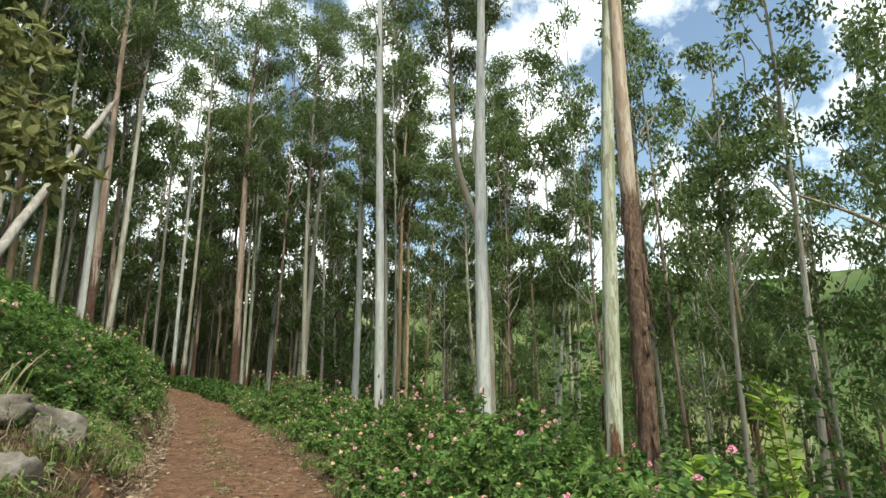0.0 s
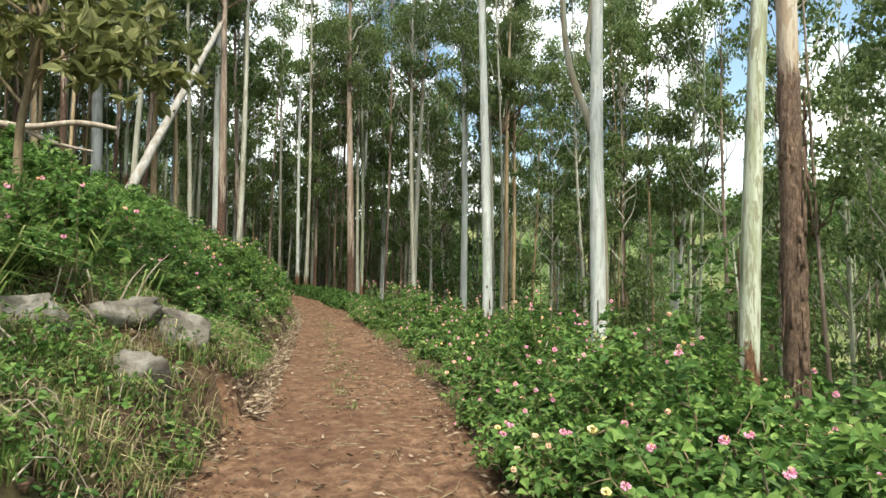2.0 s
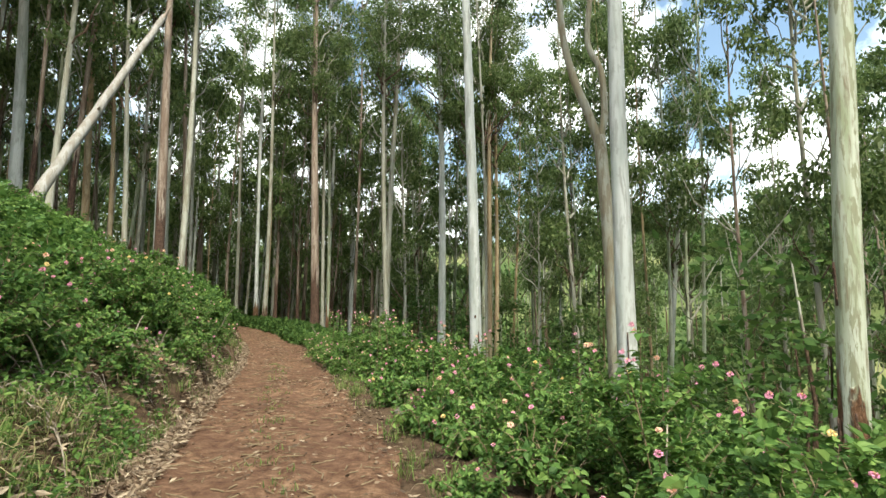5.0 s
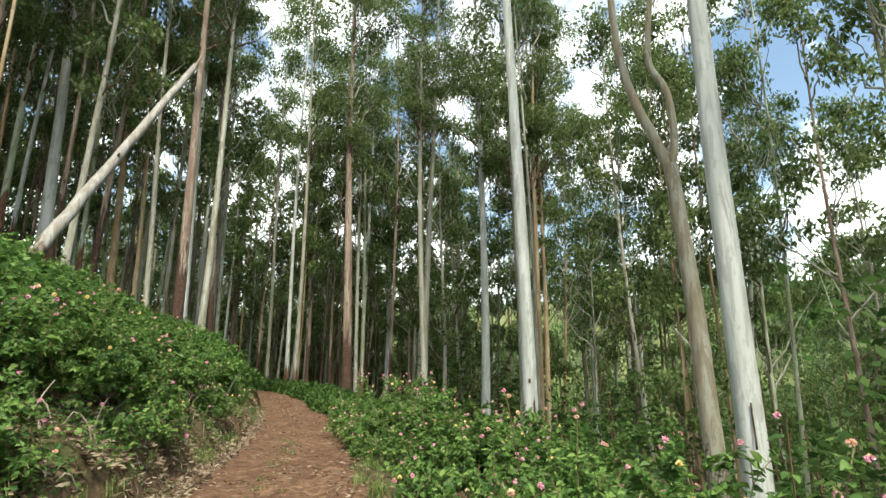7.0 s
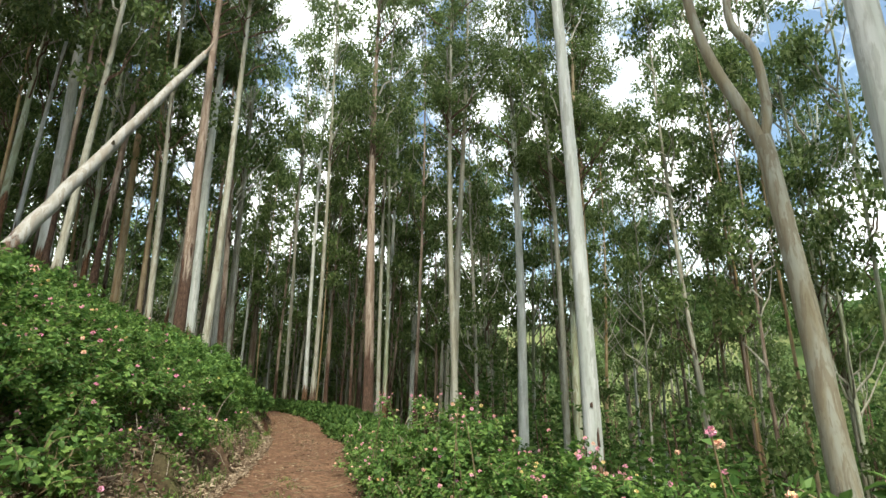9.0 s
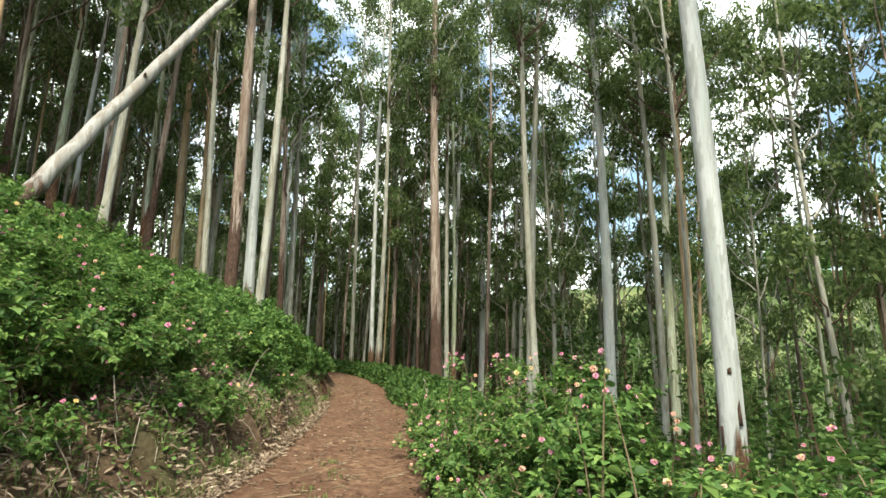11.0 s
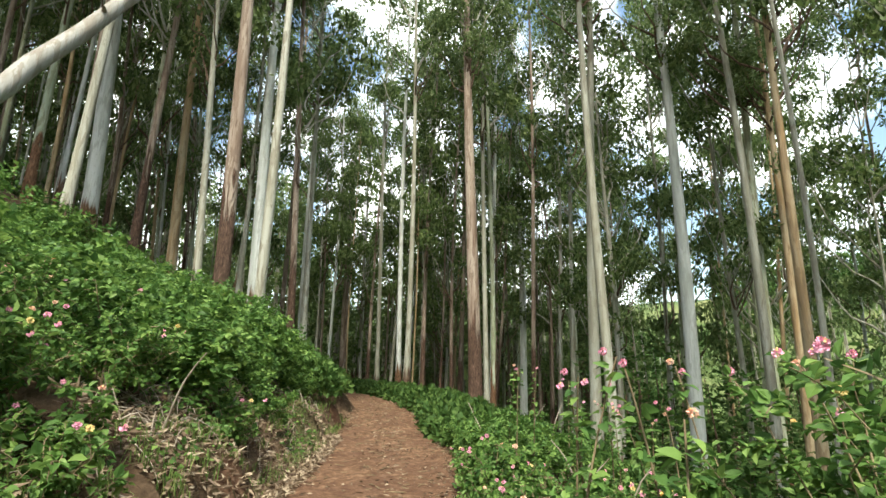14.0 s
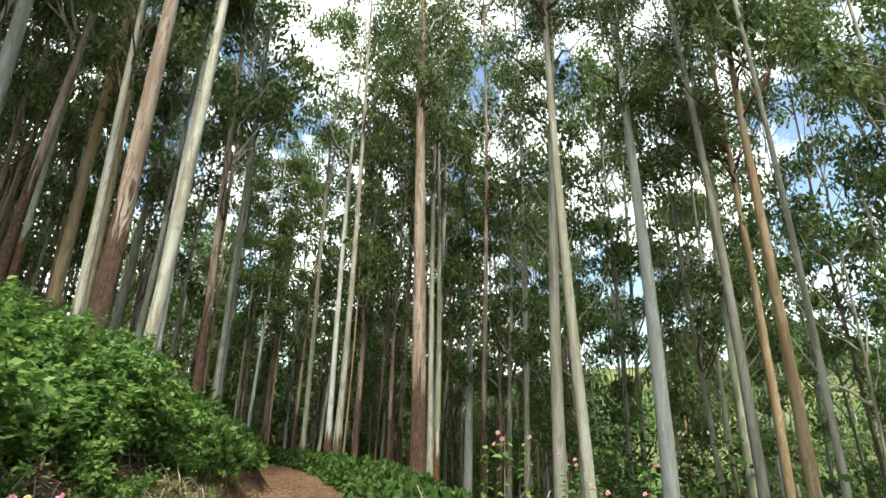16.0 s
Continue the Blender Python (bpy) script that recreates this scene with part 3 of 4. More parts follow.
for i in np.argsort(reach):
    (x, y), d, near_cam = spots[i], sd[i], reach[i]
    if (-4.6 < d < 8.5 and y < 26) or -2.4 < d < 2.6 or d > 62 or np.min(np.hypot(taken[:, 0] - x, taken[:, 1] - y)) < 1.5:
        continue
    if (d > 0 and near_cam < 17) or (d < 0 and (near_cam < 12 or (y < 12 and x > -16))) or (y < 2 and x < 6):
        continue
    right = x > -4 - 0.25 * (y - 12)
    if r.random() < (((0.78 if d > 24 else 0.51) if y > 27 else (0.72 if d > 24 else 0.49)) if right else 0.12):
        continue
    if count >= 265:
        far_bits.append((x, y, r.random(), r.random()))
        continue
    key = int(r.integers(0, 16))
    if key not in VARIANTS:
        VARIANTS[key] = gum_tree(x, y, r.uniform(0.14, 0.31), r.uniform(21, 30), BARKS[key % 7], (r.normal() * 0.012, r.normal() * 0.012), 100 + key, r.uniform(0.23, 0.43), False, bend=0.16, pieces=1)
    else:
        k = r.uniform(0.85, 1.15)
        t_ = copy_thing(VARIANTS[key], Matrix.Translation((x, y, zat(x, y) - 0.15)) @ pose(0, 0, 0, r.normal() * 1.2, r.normal() * 1.2, r.uniform(0, 360)))
        t_.scale = (k, k, k * r.uniform(0.9, 1.1))
    count += 1
print("wood trees", count, "far", len(far_bits))


def far_wood(bits):
    r = np.random.default_rng(77)
    trunks, leaves = [], []
    for x, y, a, b in bits:
        h = 18 + 10 * a
        z = zat(x, y)
        trunks.append(tube(np.array([[x, y, z - 0.2], [x + b * 0.4, y, z + h * 0.5], [x + b * 0.8 - 0.3, y, z + h]]), [0.17 + 0.1 * b, 0.13, 0.04], 6))
        n, nc = 760, 34
        hc = r.random(nc)
        ang = r.random(nc) * 6.28
        rad = 2.6 * r.random(nc) * np.sin(np.pi * np.clip(0.1 + 0.86 * hc, 0, 1)) ** 0.6
        cc = np.stack([x + b * 0.4 + np.cos(ang) * rad, y + np.sin(ang) * rad, z + h * (0.14 + 0.88 * hc)], 1)
        q = cc[r.integers(0, nc, n)] + unit(r.normal(size=(n, 3))) * (r.random(n) ** 0.5)[:, None] * np.array([0.95, 0.95, 0.7])
        leaves.append(leaf_quads(q, unit(r.normal(size=(n, 3)) + (0, 0, -0.5)), 0.48, 0.24, r))
    root = tagged(new("far_woods"), "dense far wood of slender gum trees", "woods", kind="stuff")
    tagged(part("trunks", mesh_of("trunks", *joined(trunks), M["grey"], True), root), kind="stuff")
    tagged(part("foliage", mesh_of("foliage", *joined(leaves), M["leaf_gum_far"]), root), kind="stuff")


far_wood(far_bits)


# woods and shrubs over the opposite slope
def valley_woods():
    r = np.random.default_rng(31)
    leaves, n = [], 0
    for _ in range(1500):
        x, y = r.uniform(-60, 170), r.uniform(-40, 200)
        d = float(beside(x, y)[0][0])
        if not 58 < d < 170:
            continue
        if math.sin(x * 0.07 + 1) * math.sin(y * 0.06) > 0.0 and d > 72:
            continue
        h, z = r.uniform(4, 11), zat(x, y)
        k = 150
        g = unit(r.normal(size=(k, 3))) * (r.random(k) ** 0.4)[:, None] * np.array([h * 0.42, h * 0.42, h * 0.5]) + (x, y, z + h * 0.55)
        g += 0.6 * np.sin(g[:, [1, 2, 0]] * 1.7)
        leaves.append(leaf_quads(g, unit(r.normal(size=(k, 3))), 1.5, 0.8, r))
        n += 1
    tagged(new("valley_woods", mesh_of("valley_woods", *joined(leaves), M["leaf_under"])), "sunlit green woods on the far valley side", "woods", kind="stuff")


valley_woods()


# ---------------- lantana and undergrowth ----------------
def bush_meshes(seed, leaves, length, width, mat, radius=0.75, tall=0.95, flowers=7, stems=18, fine=False):
    """Arching canes with side twigs and opposite pairs of leaves, and the places of flowers, of one shrub standing at the origin."""
    r = np.random.default_rng(seed)
    twigs = 5
    per = max(4, int(leaves / (stems * (twigs + 1))))
    stem_parts, pos, along, hint, size, tips = [], [], [], [], [], []
    for i in range(stems):
        a, k = r.random() * 6.28, r.random() ** 0.55
        out = np.array([math.cos(a), math.sin(a), 0.0])
        top = out * radius * k + np.array([0, 0, tall * (1.05 - 0.55 * k ** 2) * r.uniform(0.62, 1.2)])
        t = np.linspace(0, 1, 8)
        cane = top * t[:, None]
        cane[:, 2] = top[2] * t ** 0.7
        cane[1:-1] += r.normal(size=(6, 3)) * 0.025
        stem_parts.append(tube(cane, np.linspace(0.008, 0.0025, 8), 4))
        lines = [(cane[3:], per)]
        for _ in range(twigs):
            b = cane[int(r.integers(2, 8))]
            way = unit((out * 0.5 + r.normal(size=3) * 0.6 + np.array([0, 0, 0.45]))[None])[0]
            ln = radius * r.uniform(0.18, 0.42)
            u = np.linspace(0, 1, 4)[:, None]
            tw = b + way * ln * u + np.array([0, 0, -0.05]) * u ** 2
            stem_parts.append(tube(tw, np.linspace(0.004, 0.002, 4), 3))
            lines.append((tw, per))
        for line, n in lines:
            u = np.repeat(np.linspace(0.12, 1.0, (n + 1) // 2), 2)
            m = len(u)
            p = np.stack([np.interp(u, np.linspace(0, 1, len(line)), line[:, q]) for q in range(3)], 1)
            way = unit((line[-1] - line[0])[None])[0]
            e1 = unit(np.cross(way, r.normal(size=3))[None])[0]
            e2 = np.cross(way, e1)
            ang = (np.arange(m) // 2) * 1.571 + (np.arange(m) % 2) * 3.1416 + r.normal(size=m) * 0.3
            al = e1 * np.cos(ang)[:, None] + e2 * np.sin(ang)[:, None] + way * 0.45
            al[:, 2] = al[:, 2] * 0.6 - 0.10
            pos.append(p + r.normal(size=(m, 3)) * 0.012)
            along.append(unit(al))
            hint.append(unit(r.normal(size=(m, 3)) * 0.35 + out * 0.45 + np.array([0, 0, 1.0])))
            size.append((1.15 - 0.55 * u) * r.uniform(0.75, 1.2, m))
            tips.append(line[-1])
    pos, along, hint, size = np.concatenate(pos), np.concatenate(along), np.concatenate(hint), np.concatenate(size)
    pos[:, 2] = np.maximum(pos[:, 2], 0.02)
    v, f = (leaf_ovate(pos, along, length * size, width * size, r, 0.16, hint) if fine else leaf_quads(pos, along, length * size, width * size, r, 0.16, hint))
    leaf = two_mats("foliage", (v, f), joined(stem_parts), [mat, M["stem"]])
    tips = np.array(tips)
    score = np.linalg.norm(tips / np.array([radius, radius, tall * 0.8]), axis=1) + r.random(len(tips)) * 0.4
    spots = tips[np.argsort(-score)[: flowers * 3]]
    return leaf, spots[r.permutation(len(spots))[:flowers]]


def flower_mesh(name, mat, seed):
    """A round head of many small petals, yellow at its heart."""
    r = np.random.default_rng(seed)
    n = 40
    g = unit(r.normal(size=(n, 3)))
    g[:, 2] = g[:, 2] * 0.8 + 0.15
    v, f = leaf_quads(g * 0.011, unit(g + r.normal(size=(n, 3)) * 0.45), 0.013, 0.015, r, 0.2)
    me = mesh_of(name, v, f, [mat, M["yellow"]])
    me.polygons.foreach_set("material_index", (g[:, 2] > 0.86).astype(np.int32))
    return me


FLOWERS = [flower_mesh("flower", M["pink"], 1), flower_mesh("flower", M["peach"], 2), flower_mesh("flower", M["yellow"], 3), flower_mesh("flower", M["pink"], 4)]


def lantana(seed, leaves, length, width, flowers, label, radius=0.75, tall=0.95, fine=False):
    r = np.random.default_rng(seed)
    leaf, spots_ = bush_meshes(seed, leaves, length, width, M["leaf_lantana"], radius, tall, flowers, int(12 + 16 * radius), fine)
    root = new("lantana_bush")
    part("foliage", leaf, root)
    for q in spots_:
        ob = part("flower", FLOWERS[int(r.choice((0, 0, 0, 1, 3, 3, 3, 1, 2)))], root)
        ob.location = Vector(q) + Vector((0, 0, 0.03))
        ob.scale = (r.uniform(0.85, 1.25),) * 3
    return tagged(root, label, "bush", "lantana beside the track")


def undergrowth(seed):
    leaf, _ = bush_meshes(seed, 960, 0.15, 0.085, M["leaf_under"], 0.9, 0.75, 0, 14)
    root = new("shrub")
    part("foliage", leaf, root)
    return tagged(root, "low green shrub under the gum trees", "bush", "shrubs under the trees")


SIZES = {"low": (0.42, 0.50), "middle": (0.66, 0.86), "tall": (0.86, 1.16)}
POOL = {kind: [None] * 4 for kind in SIZES}
UNDER = [None] * 3
r = np.random.default_rng(12)
KEEP = [(a[1][0] + (b[1][0] - a[1][0]) * q / 6, a[1][1] + (b[1][1] - a[1][1]) * q / 6) for a, b in zip(PATH, PATH[1:]) for q in range(7)]


def put(pool, i, make, x, y, k, sink=0.06):
    m = pose(x, y, zat(x, y) - sink, r.normal() * 4, r.normal() * 4, r.uniform(0, 360))
    if pool[i] is None:
        pool[i] = make()
        pool[i].matrix_basis = m
        ob = pool[i]
    else:
        ob = copy_thing(pool[i], m)
    ob.scale = k
    return ob


def bush(kind, i, x, y, k):
    radius, tall = SIZES[kind]
    area = radius * (radius + tall)
    say = {"low": "low leafy lantana bush at the edge of the track", "middle": "leafy green lantana bush with pale pink flower heads", "tall": "tall spreading lantana bush with pink and yellow flowers"}[kind]

    def make():
        return lantana(200 + i, int(1950 * area), 0.078, 0.054, int(2 + 5 * area), say, radius, tall, True)

    put(POOL[kind], i, make, x, y, k)


cells = []
for s in np.arange(8, MID_S[-1] - 40, 0.8):
    for d in (1.32, 1.8, 2.5, 3.3, 4.2, 5.2, -1.72, -2.3, -3.0, -3.8, -4.7, -5.7, -6.6):
        cells.append((s + r.uniform(-0.3, 0.3), d + r.uniform(-0.2, 0.2)))
    cells.append((s + 0.4 + r.uniform(-0.2, 0.2), 1.28 + r.uniform(-0.1, 0.15)))
nb = 0
thicket, outer = [], []
for s, d in cells:
    mx, my = np.interp(s, MID_S, MID[:, 0]), np.interp(s, MID_S, MID[:, 1])
    dx, dy = np.interp(s, MID_S, MID_DIR[:, 0]), np.interp(s, MID_S, MID_DIR[:, 1])
    x, y = mx + dy * d, my - dx * d
    gap = min(math.hypot(x - a, y - b) for a, b in KEEP)
    if not -4.0 < y < 42 or gap < 0.62 or (gap < 1.55 and y < 1.5):
        continue
    if y < 6 and x > 1.3 + 0.335 * (y + 1.82):
        continue
    if d < 0 and d > -2.7 and (y < 5.0 or (d > -1.9 and r.random() < 0.45)):
        continue
    if y > 21:
        thicket.append((x, y, r.uniform(0.66, 1.22) * (0.55 if d > 0 else 0.8)))
        continue
    if gap < 1.2 or 0 < d < 1.55 or d > -1.9 and d < 0:
        kind = "low"
    elif d > 0:
        kind = "tall" if gap > (2.5 if y < 3 else 1.7) and y < 16 and r.random() < (0.6 if y < 6.5 else 0.75) else ("middle" if y < 15 else "low")
    else:
        kind = "low" if y < 6 and d < -3.4 else ("tall" if y > 6 and r.random() < 0.3 else "middle")
    k = r.uniform(0.82, 1.12) * (0.8 if gap < 0.8 else 1.0)
    if gap < 4.6 and -4.4 < d < 3.8:
        bush(kind, int(r.integers(0, 4)), x, y, (k, k, k * r.uniform(0.85, 1.15)))
        nb += 1
    else:
        outer.append((x, y, k * SIZES[kind][0] / 0.66))


def thicket_mesh(spots_):
    r = np.random.default_rng(88)
    out = []
    for x, y, k in spots_:
        n = 420
        g = unit(r.normal(size=(n, 3)))
        g[:, 2] = np.abs(g[:, 2])
        g *= (0.55 + 0.5 * r.random(n))[:, None]
        q = g * np.array([0.8, 0.8, 0.9]) * k + (x, y, zat(x, y))
        out.append(leaf_quads(q, unit(g + r.normal(size=(n, 3)) * 0.8), 0.17, 0.11, r, 0.1))
    tagged(new("lantana_thicket", mesh_of("lantana_thicket", *joined(out), M["leaf_under"])), "dark green lantana thicket lining the far track", "bushes", kind="stuff")


def outer_bushes(spots_):
    """The bushes behind the first rows, joined."""
    r = np.random.default_rng(89)
    kinds = []
    for i in range(4):
        me, _ = bush_meshes(250 + i, 1300, 0.10, 0.072, M["leaf_lantana"], 0.66, 0.86, 0, 18)
        v = np.empty(len(me.vertices) * 3)
        me.vertices.foreach_get("co", v)
        kinds.append((v.reshape(-1, 3), np.array([tuple(p.vertices) for p in me.polygons if p.material_index == 0])))
    out = []
    for x, y, k in spots_:
        v, f = kinds[int(r.integers(0, 4))]
        a = r.random() * 6.28
        turn = np.array([[math.cos(a), math.sin(a), 0], [-math.sin(a), math.cos(a), 0], [0, 0, r.uniform(0.85, 1.2)]])
        out.append((v[:f.max() + 1] @ turn * k + (x, y, zat(x, y) - 0.06), f))
    tagged(new("lantana_bushes", mesh_of("lantana_bushes", *joined(out), M["leaf_lantana"])), "dense green lantana behind the track's edge bushes", "bushes", kind="stuff")


thicket_mesh(thicket)
outer_bushes(outer)
print("bushes", nb)
nu = 0
for _ in range(1500):
    x, y = r.uniform(-40, 26), r.uniform(2, 52)
    d = float(beside(x, y)[0][0])
    if nu >= 210 or -6.8 < d < 5.8 or (d < 0 and r.random() < 0.45):
        continue
    i = int(r.integers(0, 3))
    k = r.uniform(0.8, 1.5) if d < 0 else r.uniform(1.0, 2.6)
    put(UNDER, i, lambda: undergrowth(400 + i), x, y, (k, k, k * 0.9))
    nu += 1
for k in range(26):
    y = r.uniform(-3, 8)
    x = 2.6 + 0.34 * (y + 1.82) + r.uniform(2.0, 7)
    put(UNDER, k % 3, None, x, y, (r.uniform(0.6, 1.1),) * 3)


# small-leaved young growth that fills the lower slope
def understory():
    r = np.random.default_rng(52)
    leaves, stalks = [], []
    n = 0
    while n < 270:
        x, y = r.uniform(-14, 45), r.uniform(4, 75)
        d = float(beside(x, y)[0][0])
        if not 10 < d < 58:
            continue
        z, h, k = zat(x, y), r.uniform(3, 8), 330
        c = np.array([x, y, z]) + np.stack([r.normal(size=7) * 1.1, r.normal(size=7) * 1.1, h * (0.4 + 0.6 * r.random(7))], 1)
        q = c[r.integers(0, 7, k)] + r.normal(size=(k, 3)) * np.array([0.62, 0.62, 0.26])
        leaves.append(leaf_quads(q, unit(r.normal(size=(k, 3)) * (1, 1, 0.5)), 0.30, 0.14, r))
        stalks.append(tube(np.array([[x, y, z - 0.1], [x + 0.2, y, z + h * 0.5], [x, y + 0.2, z + h]]), [0.07, 0.05, 0.02], 5))
        n += 1
    root = tagged(new("understory"), "dark green young growth below the gum trees", "undergrowth", kind="stuff")
    tagged(part("foliage", mesh_of("foliage", *joined(leaves), M["leaf_under"]), root), kind="stuff")
    tagged(part("stalks", mesh_of("stalks", *joined(stalks), M["grey"], True), root), kind="stuff")


understory()


# ---------------- ground cover, stones and small things ----------------
def road_z(x, y):
    d, _ = beside(x, y)
    z = height(x, y, False) + 0.03
    return z - 0.035 * np.exp(-((d - 0.55) / 0.24) ** 2) - 0.03 * np.exp(-((d + 0.55) / 0.24) ** 2)


def along_track(s, d):
    mx, my = np.interp(s, MID_S, MID[:, 0]), np.interp(s, MID_S, MID[:, 1])
    dx, dy = np.interp(s, MID_S, MID_DIR[:, 0]), np.interp(s, MID_S, MID_DIR[:, 1])
    return mx + dy * d, my - dx * d


M["drift"] = leaf_material("drifted_leaves", (0.09, 0.055, 0.035), (0.26, 0.19, 0.13), (0.50, 0.41, 0.30), 0.1, 0.3, 0.6)
M["straw"] = leaf_material("straw", (0.12, 0.11, 0.05), (0.27, 0.25, 0.12), (0.45, 0.40, 0.22), 0.25)
S0 = float(np.interp(-4, MID[:, 1], MID_S))
S1 = float(np.interp(32, MID[:, 1], MID_S))


def surface(x, y):
    d, _ = beside(x, y)
    return np.where(np.abs(d) < 1.1, np.maximum(road_z(x, y), height(x, y) - 0.05), height(x, y))


def litter():
    r = np.random.default_rng(41)
    n = 24000
    s = S0 + (S1 - S0) * r.random(n) ** 1.2
    side = r.random(n)
    d = np.where(side < 0.36, -1.0 - 0.5 * np.abs(r.normal(size=n)), np.where(side < 0.62, 1.1 + 0.35 * r.normal(size=n), r.uniform(-1.0, 1.0, n)))
    x, y = along_track(s, d)
    patch = np.sin(x * 2.7 + 0.6 * y) * np.sin(y * 1.9 + 1) + 0.6 * np.sin(x * 6.1 - y * 4.7) - 1.1 * np.exp(-((np.abs(d) - 0.55) / 0.25) ** 2)
    keep = (np.abs(d) > 0.95) | (patch + 0.45 * r.normal(size=n) > -0.3)
    x, y = x[keep], y[keep]
    n = len(x)
    pos = np.stack([x, y, surface(x, y) + 0.012], 1)
    a = r.random(n) * 6.28
    flat = unit(np.stack([np.cos(a), np.sin(a), r.normal(size=n) * 0.22], 1))
    v, f = leaf_quads(pos, flat, 0.035 + 0.07 * r.random(n), 0.010 + 0.024 * r.random(n), r, 0.15)
    v = v.reshape(-1, 4, 3)
    c = v[:, :1, 2]
    v[:, :, 2] = c + np.clip(v[:, :, 2] - c, -0.008, 0.02)
    tagged(new("leaf_litter", mesh_of("leaf_litter", v.reshape(-1, 3), f, M["dry"])), "dry brown gum leaves strewn over the track", "litter", kind="stuff")
    out = []
    for _ in range(1500):
        s_, d_ = S0 + (S1 - S0) * r.random() ** 1.4, float(np.clip(r.normal() * 0.7, -1.25, 1.25))
        x, y = along_track(s_, d_)
        a, ln = r.random() * 6.28, r.uniform(0.05, 0.2)
        t = np.linspace(-0.5, 0.5, 4)
        px, py = x + np.cos(a) * t * ln, y + np.sin(a) * t * ln + r.normal(size=4) * 0.008
        out.append(tube(np.stack([px, py, surface(px, py) + 0.012], 1), np.full(4, r.uniform(0.002, 0.007)), 4))
    tagged(new("twig_litter", mesh_of("twig_litter", *joined(out), M["stem"])), "thin dead twigs scattered on the track", "litter", kind="stuff")


litter()


def blades(name, spots_, count, length, lean, mat, label, seed, width=0.004):
    """Tufts of arching blades, each of two faces."""
    r = np.random.default_rng(seed)
    n = len(spots_) * count
    base = np.repeat(np.asarray(spots_), count, 0) + r.normal(size=(n, 3)) * np.array([0.05, 0.05, 0])
    a = r.random(n) * 6.28
    out = np.stack([np.cos(a), np.sin(a), np.zeros(n)], 1)
    ln = (length * (0.4 + 0.8 * r.random(n)))[:, None]
    bend = (lean * (0.3 + r.random(n)))[:, None]
    up = np.array([0, 0, 1.0])
    mid = base + up * ln * 0.6 + out * ln * bend * 0.35
    tip = base + up * ln * (0.95 - 0.45 * bend) + out * ln * bend
    side = np.stack([-np.sin(a), np.cos(a), np.zeros(n)], 1) * width
    v = np.stack([base - side, base + side, mid + side, mid - side, tip], 1).reshape(-1, 3)
    k = np.arange(n) * 5
    q = np.stack([k, k + 1, k + 2, k + 3], 1).tolist() + np.stack([k + 3, k + 2, k + 4], 1).tolist()
    return tagged(new(name, mesh_of(name, v, q, mat)), label, "grass", kind="stuff")


r = np.random.default_rng(61)


def tuft_spots(n, s_lo, s_hi, d_lo, d_hi):
    s_, d_ = r.uniform(s_lo, s_hi, n), r.uniform(d_lo, d_hi, n)
    x, y = along_track(s_, d_)
    return np.stack([x, y, surface(x, y) - 0.01], 1)


sa, sb, sc = (float(np.interp(v, MID[:, 1], MID_S)) for v in (-1.5, 6.5, 18))
blades("bank_grass", tuft_spots(900, sa, sb, -3.4, -1.2), 16, 0.24, 0.9, M["grass"], "tangled green and straw grass on the bank", 71)
blades("bank_grass_dry", tuft_spots(520, sa, sb, -2.8, -1.15), 14, 0.20, 1.1, M["dry"], "dry brown grass hanging over the bank", 72)
blades("verge_grass", np.concatenate([tuft_spots(330, sb, sc + 8, -1.75, -1.1), tuft_spots(160, sa, sc + 8, 1.1, 1.5)]), 12, 0.20, 0.7, M["grass"], "short grass along the verge of the track", 73)
blades("track_grass", tuft_spots(46, sa + 5, sb + 10, -0.2, 0.15), 10, 0.09, 0.8, M["grass"], "small grass tufts between the wheel ruts", 74)
blades("straw_herbs", tuft_spots(620, sa, sb, -3.0, -1.25), 10, 0.30, 1.2, M["straw"], "straw-coloured trailing herbs on the bank", 76, 0.004)
blades("tall_grass", np.concatenate([tuft_spots(26, sa + 2, sb + 1, -3.6, -2.5), tuft_spots(10, sb - 4.5, sb - 2.5, -4.2, -3.3)]), 26, 0.9, 1.1, M["grass"], "tall arching grass on the bank", 75, 0.009)


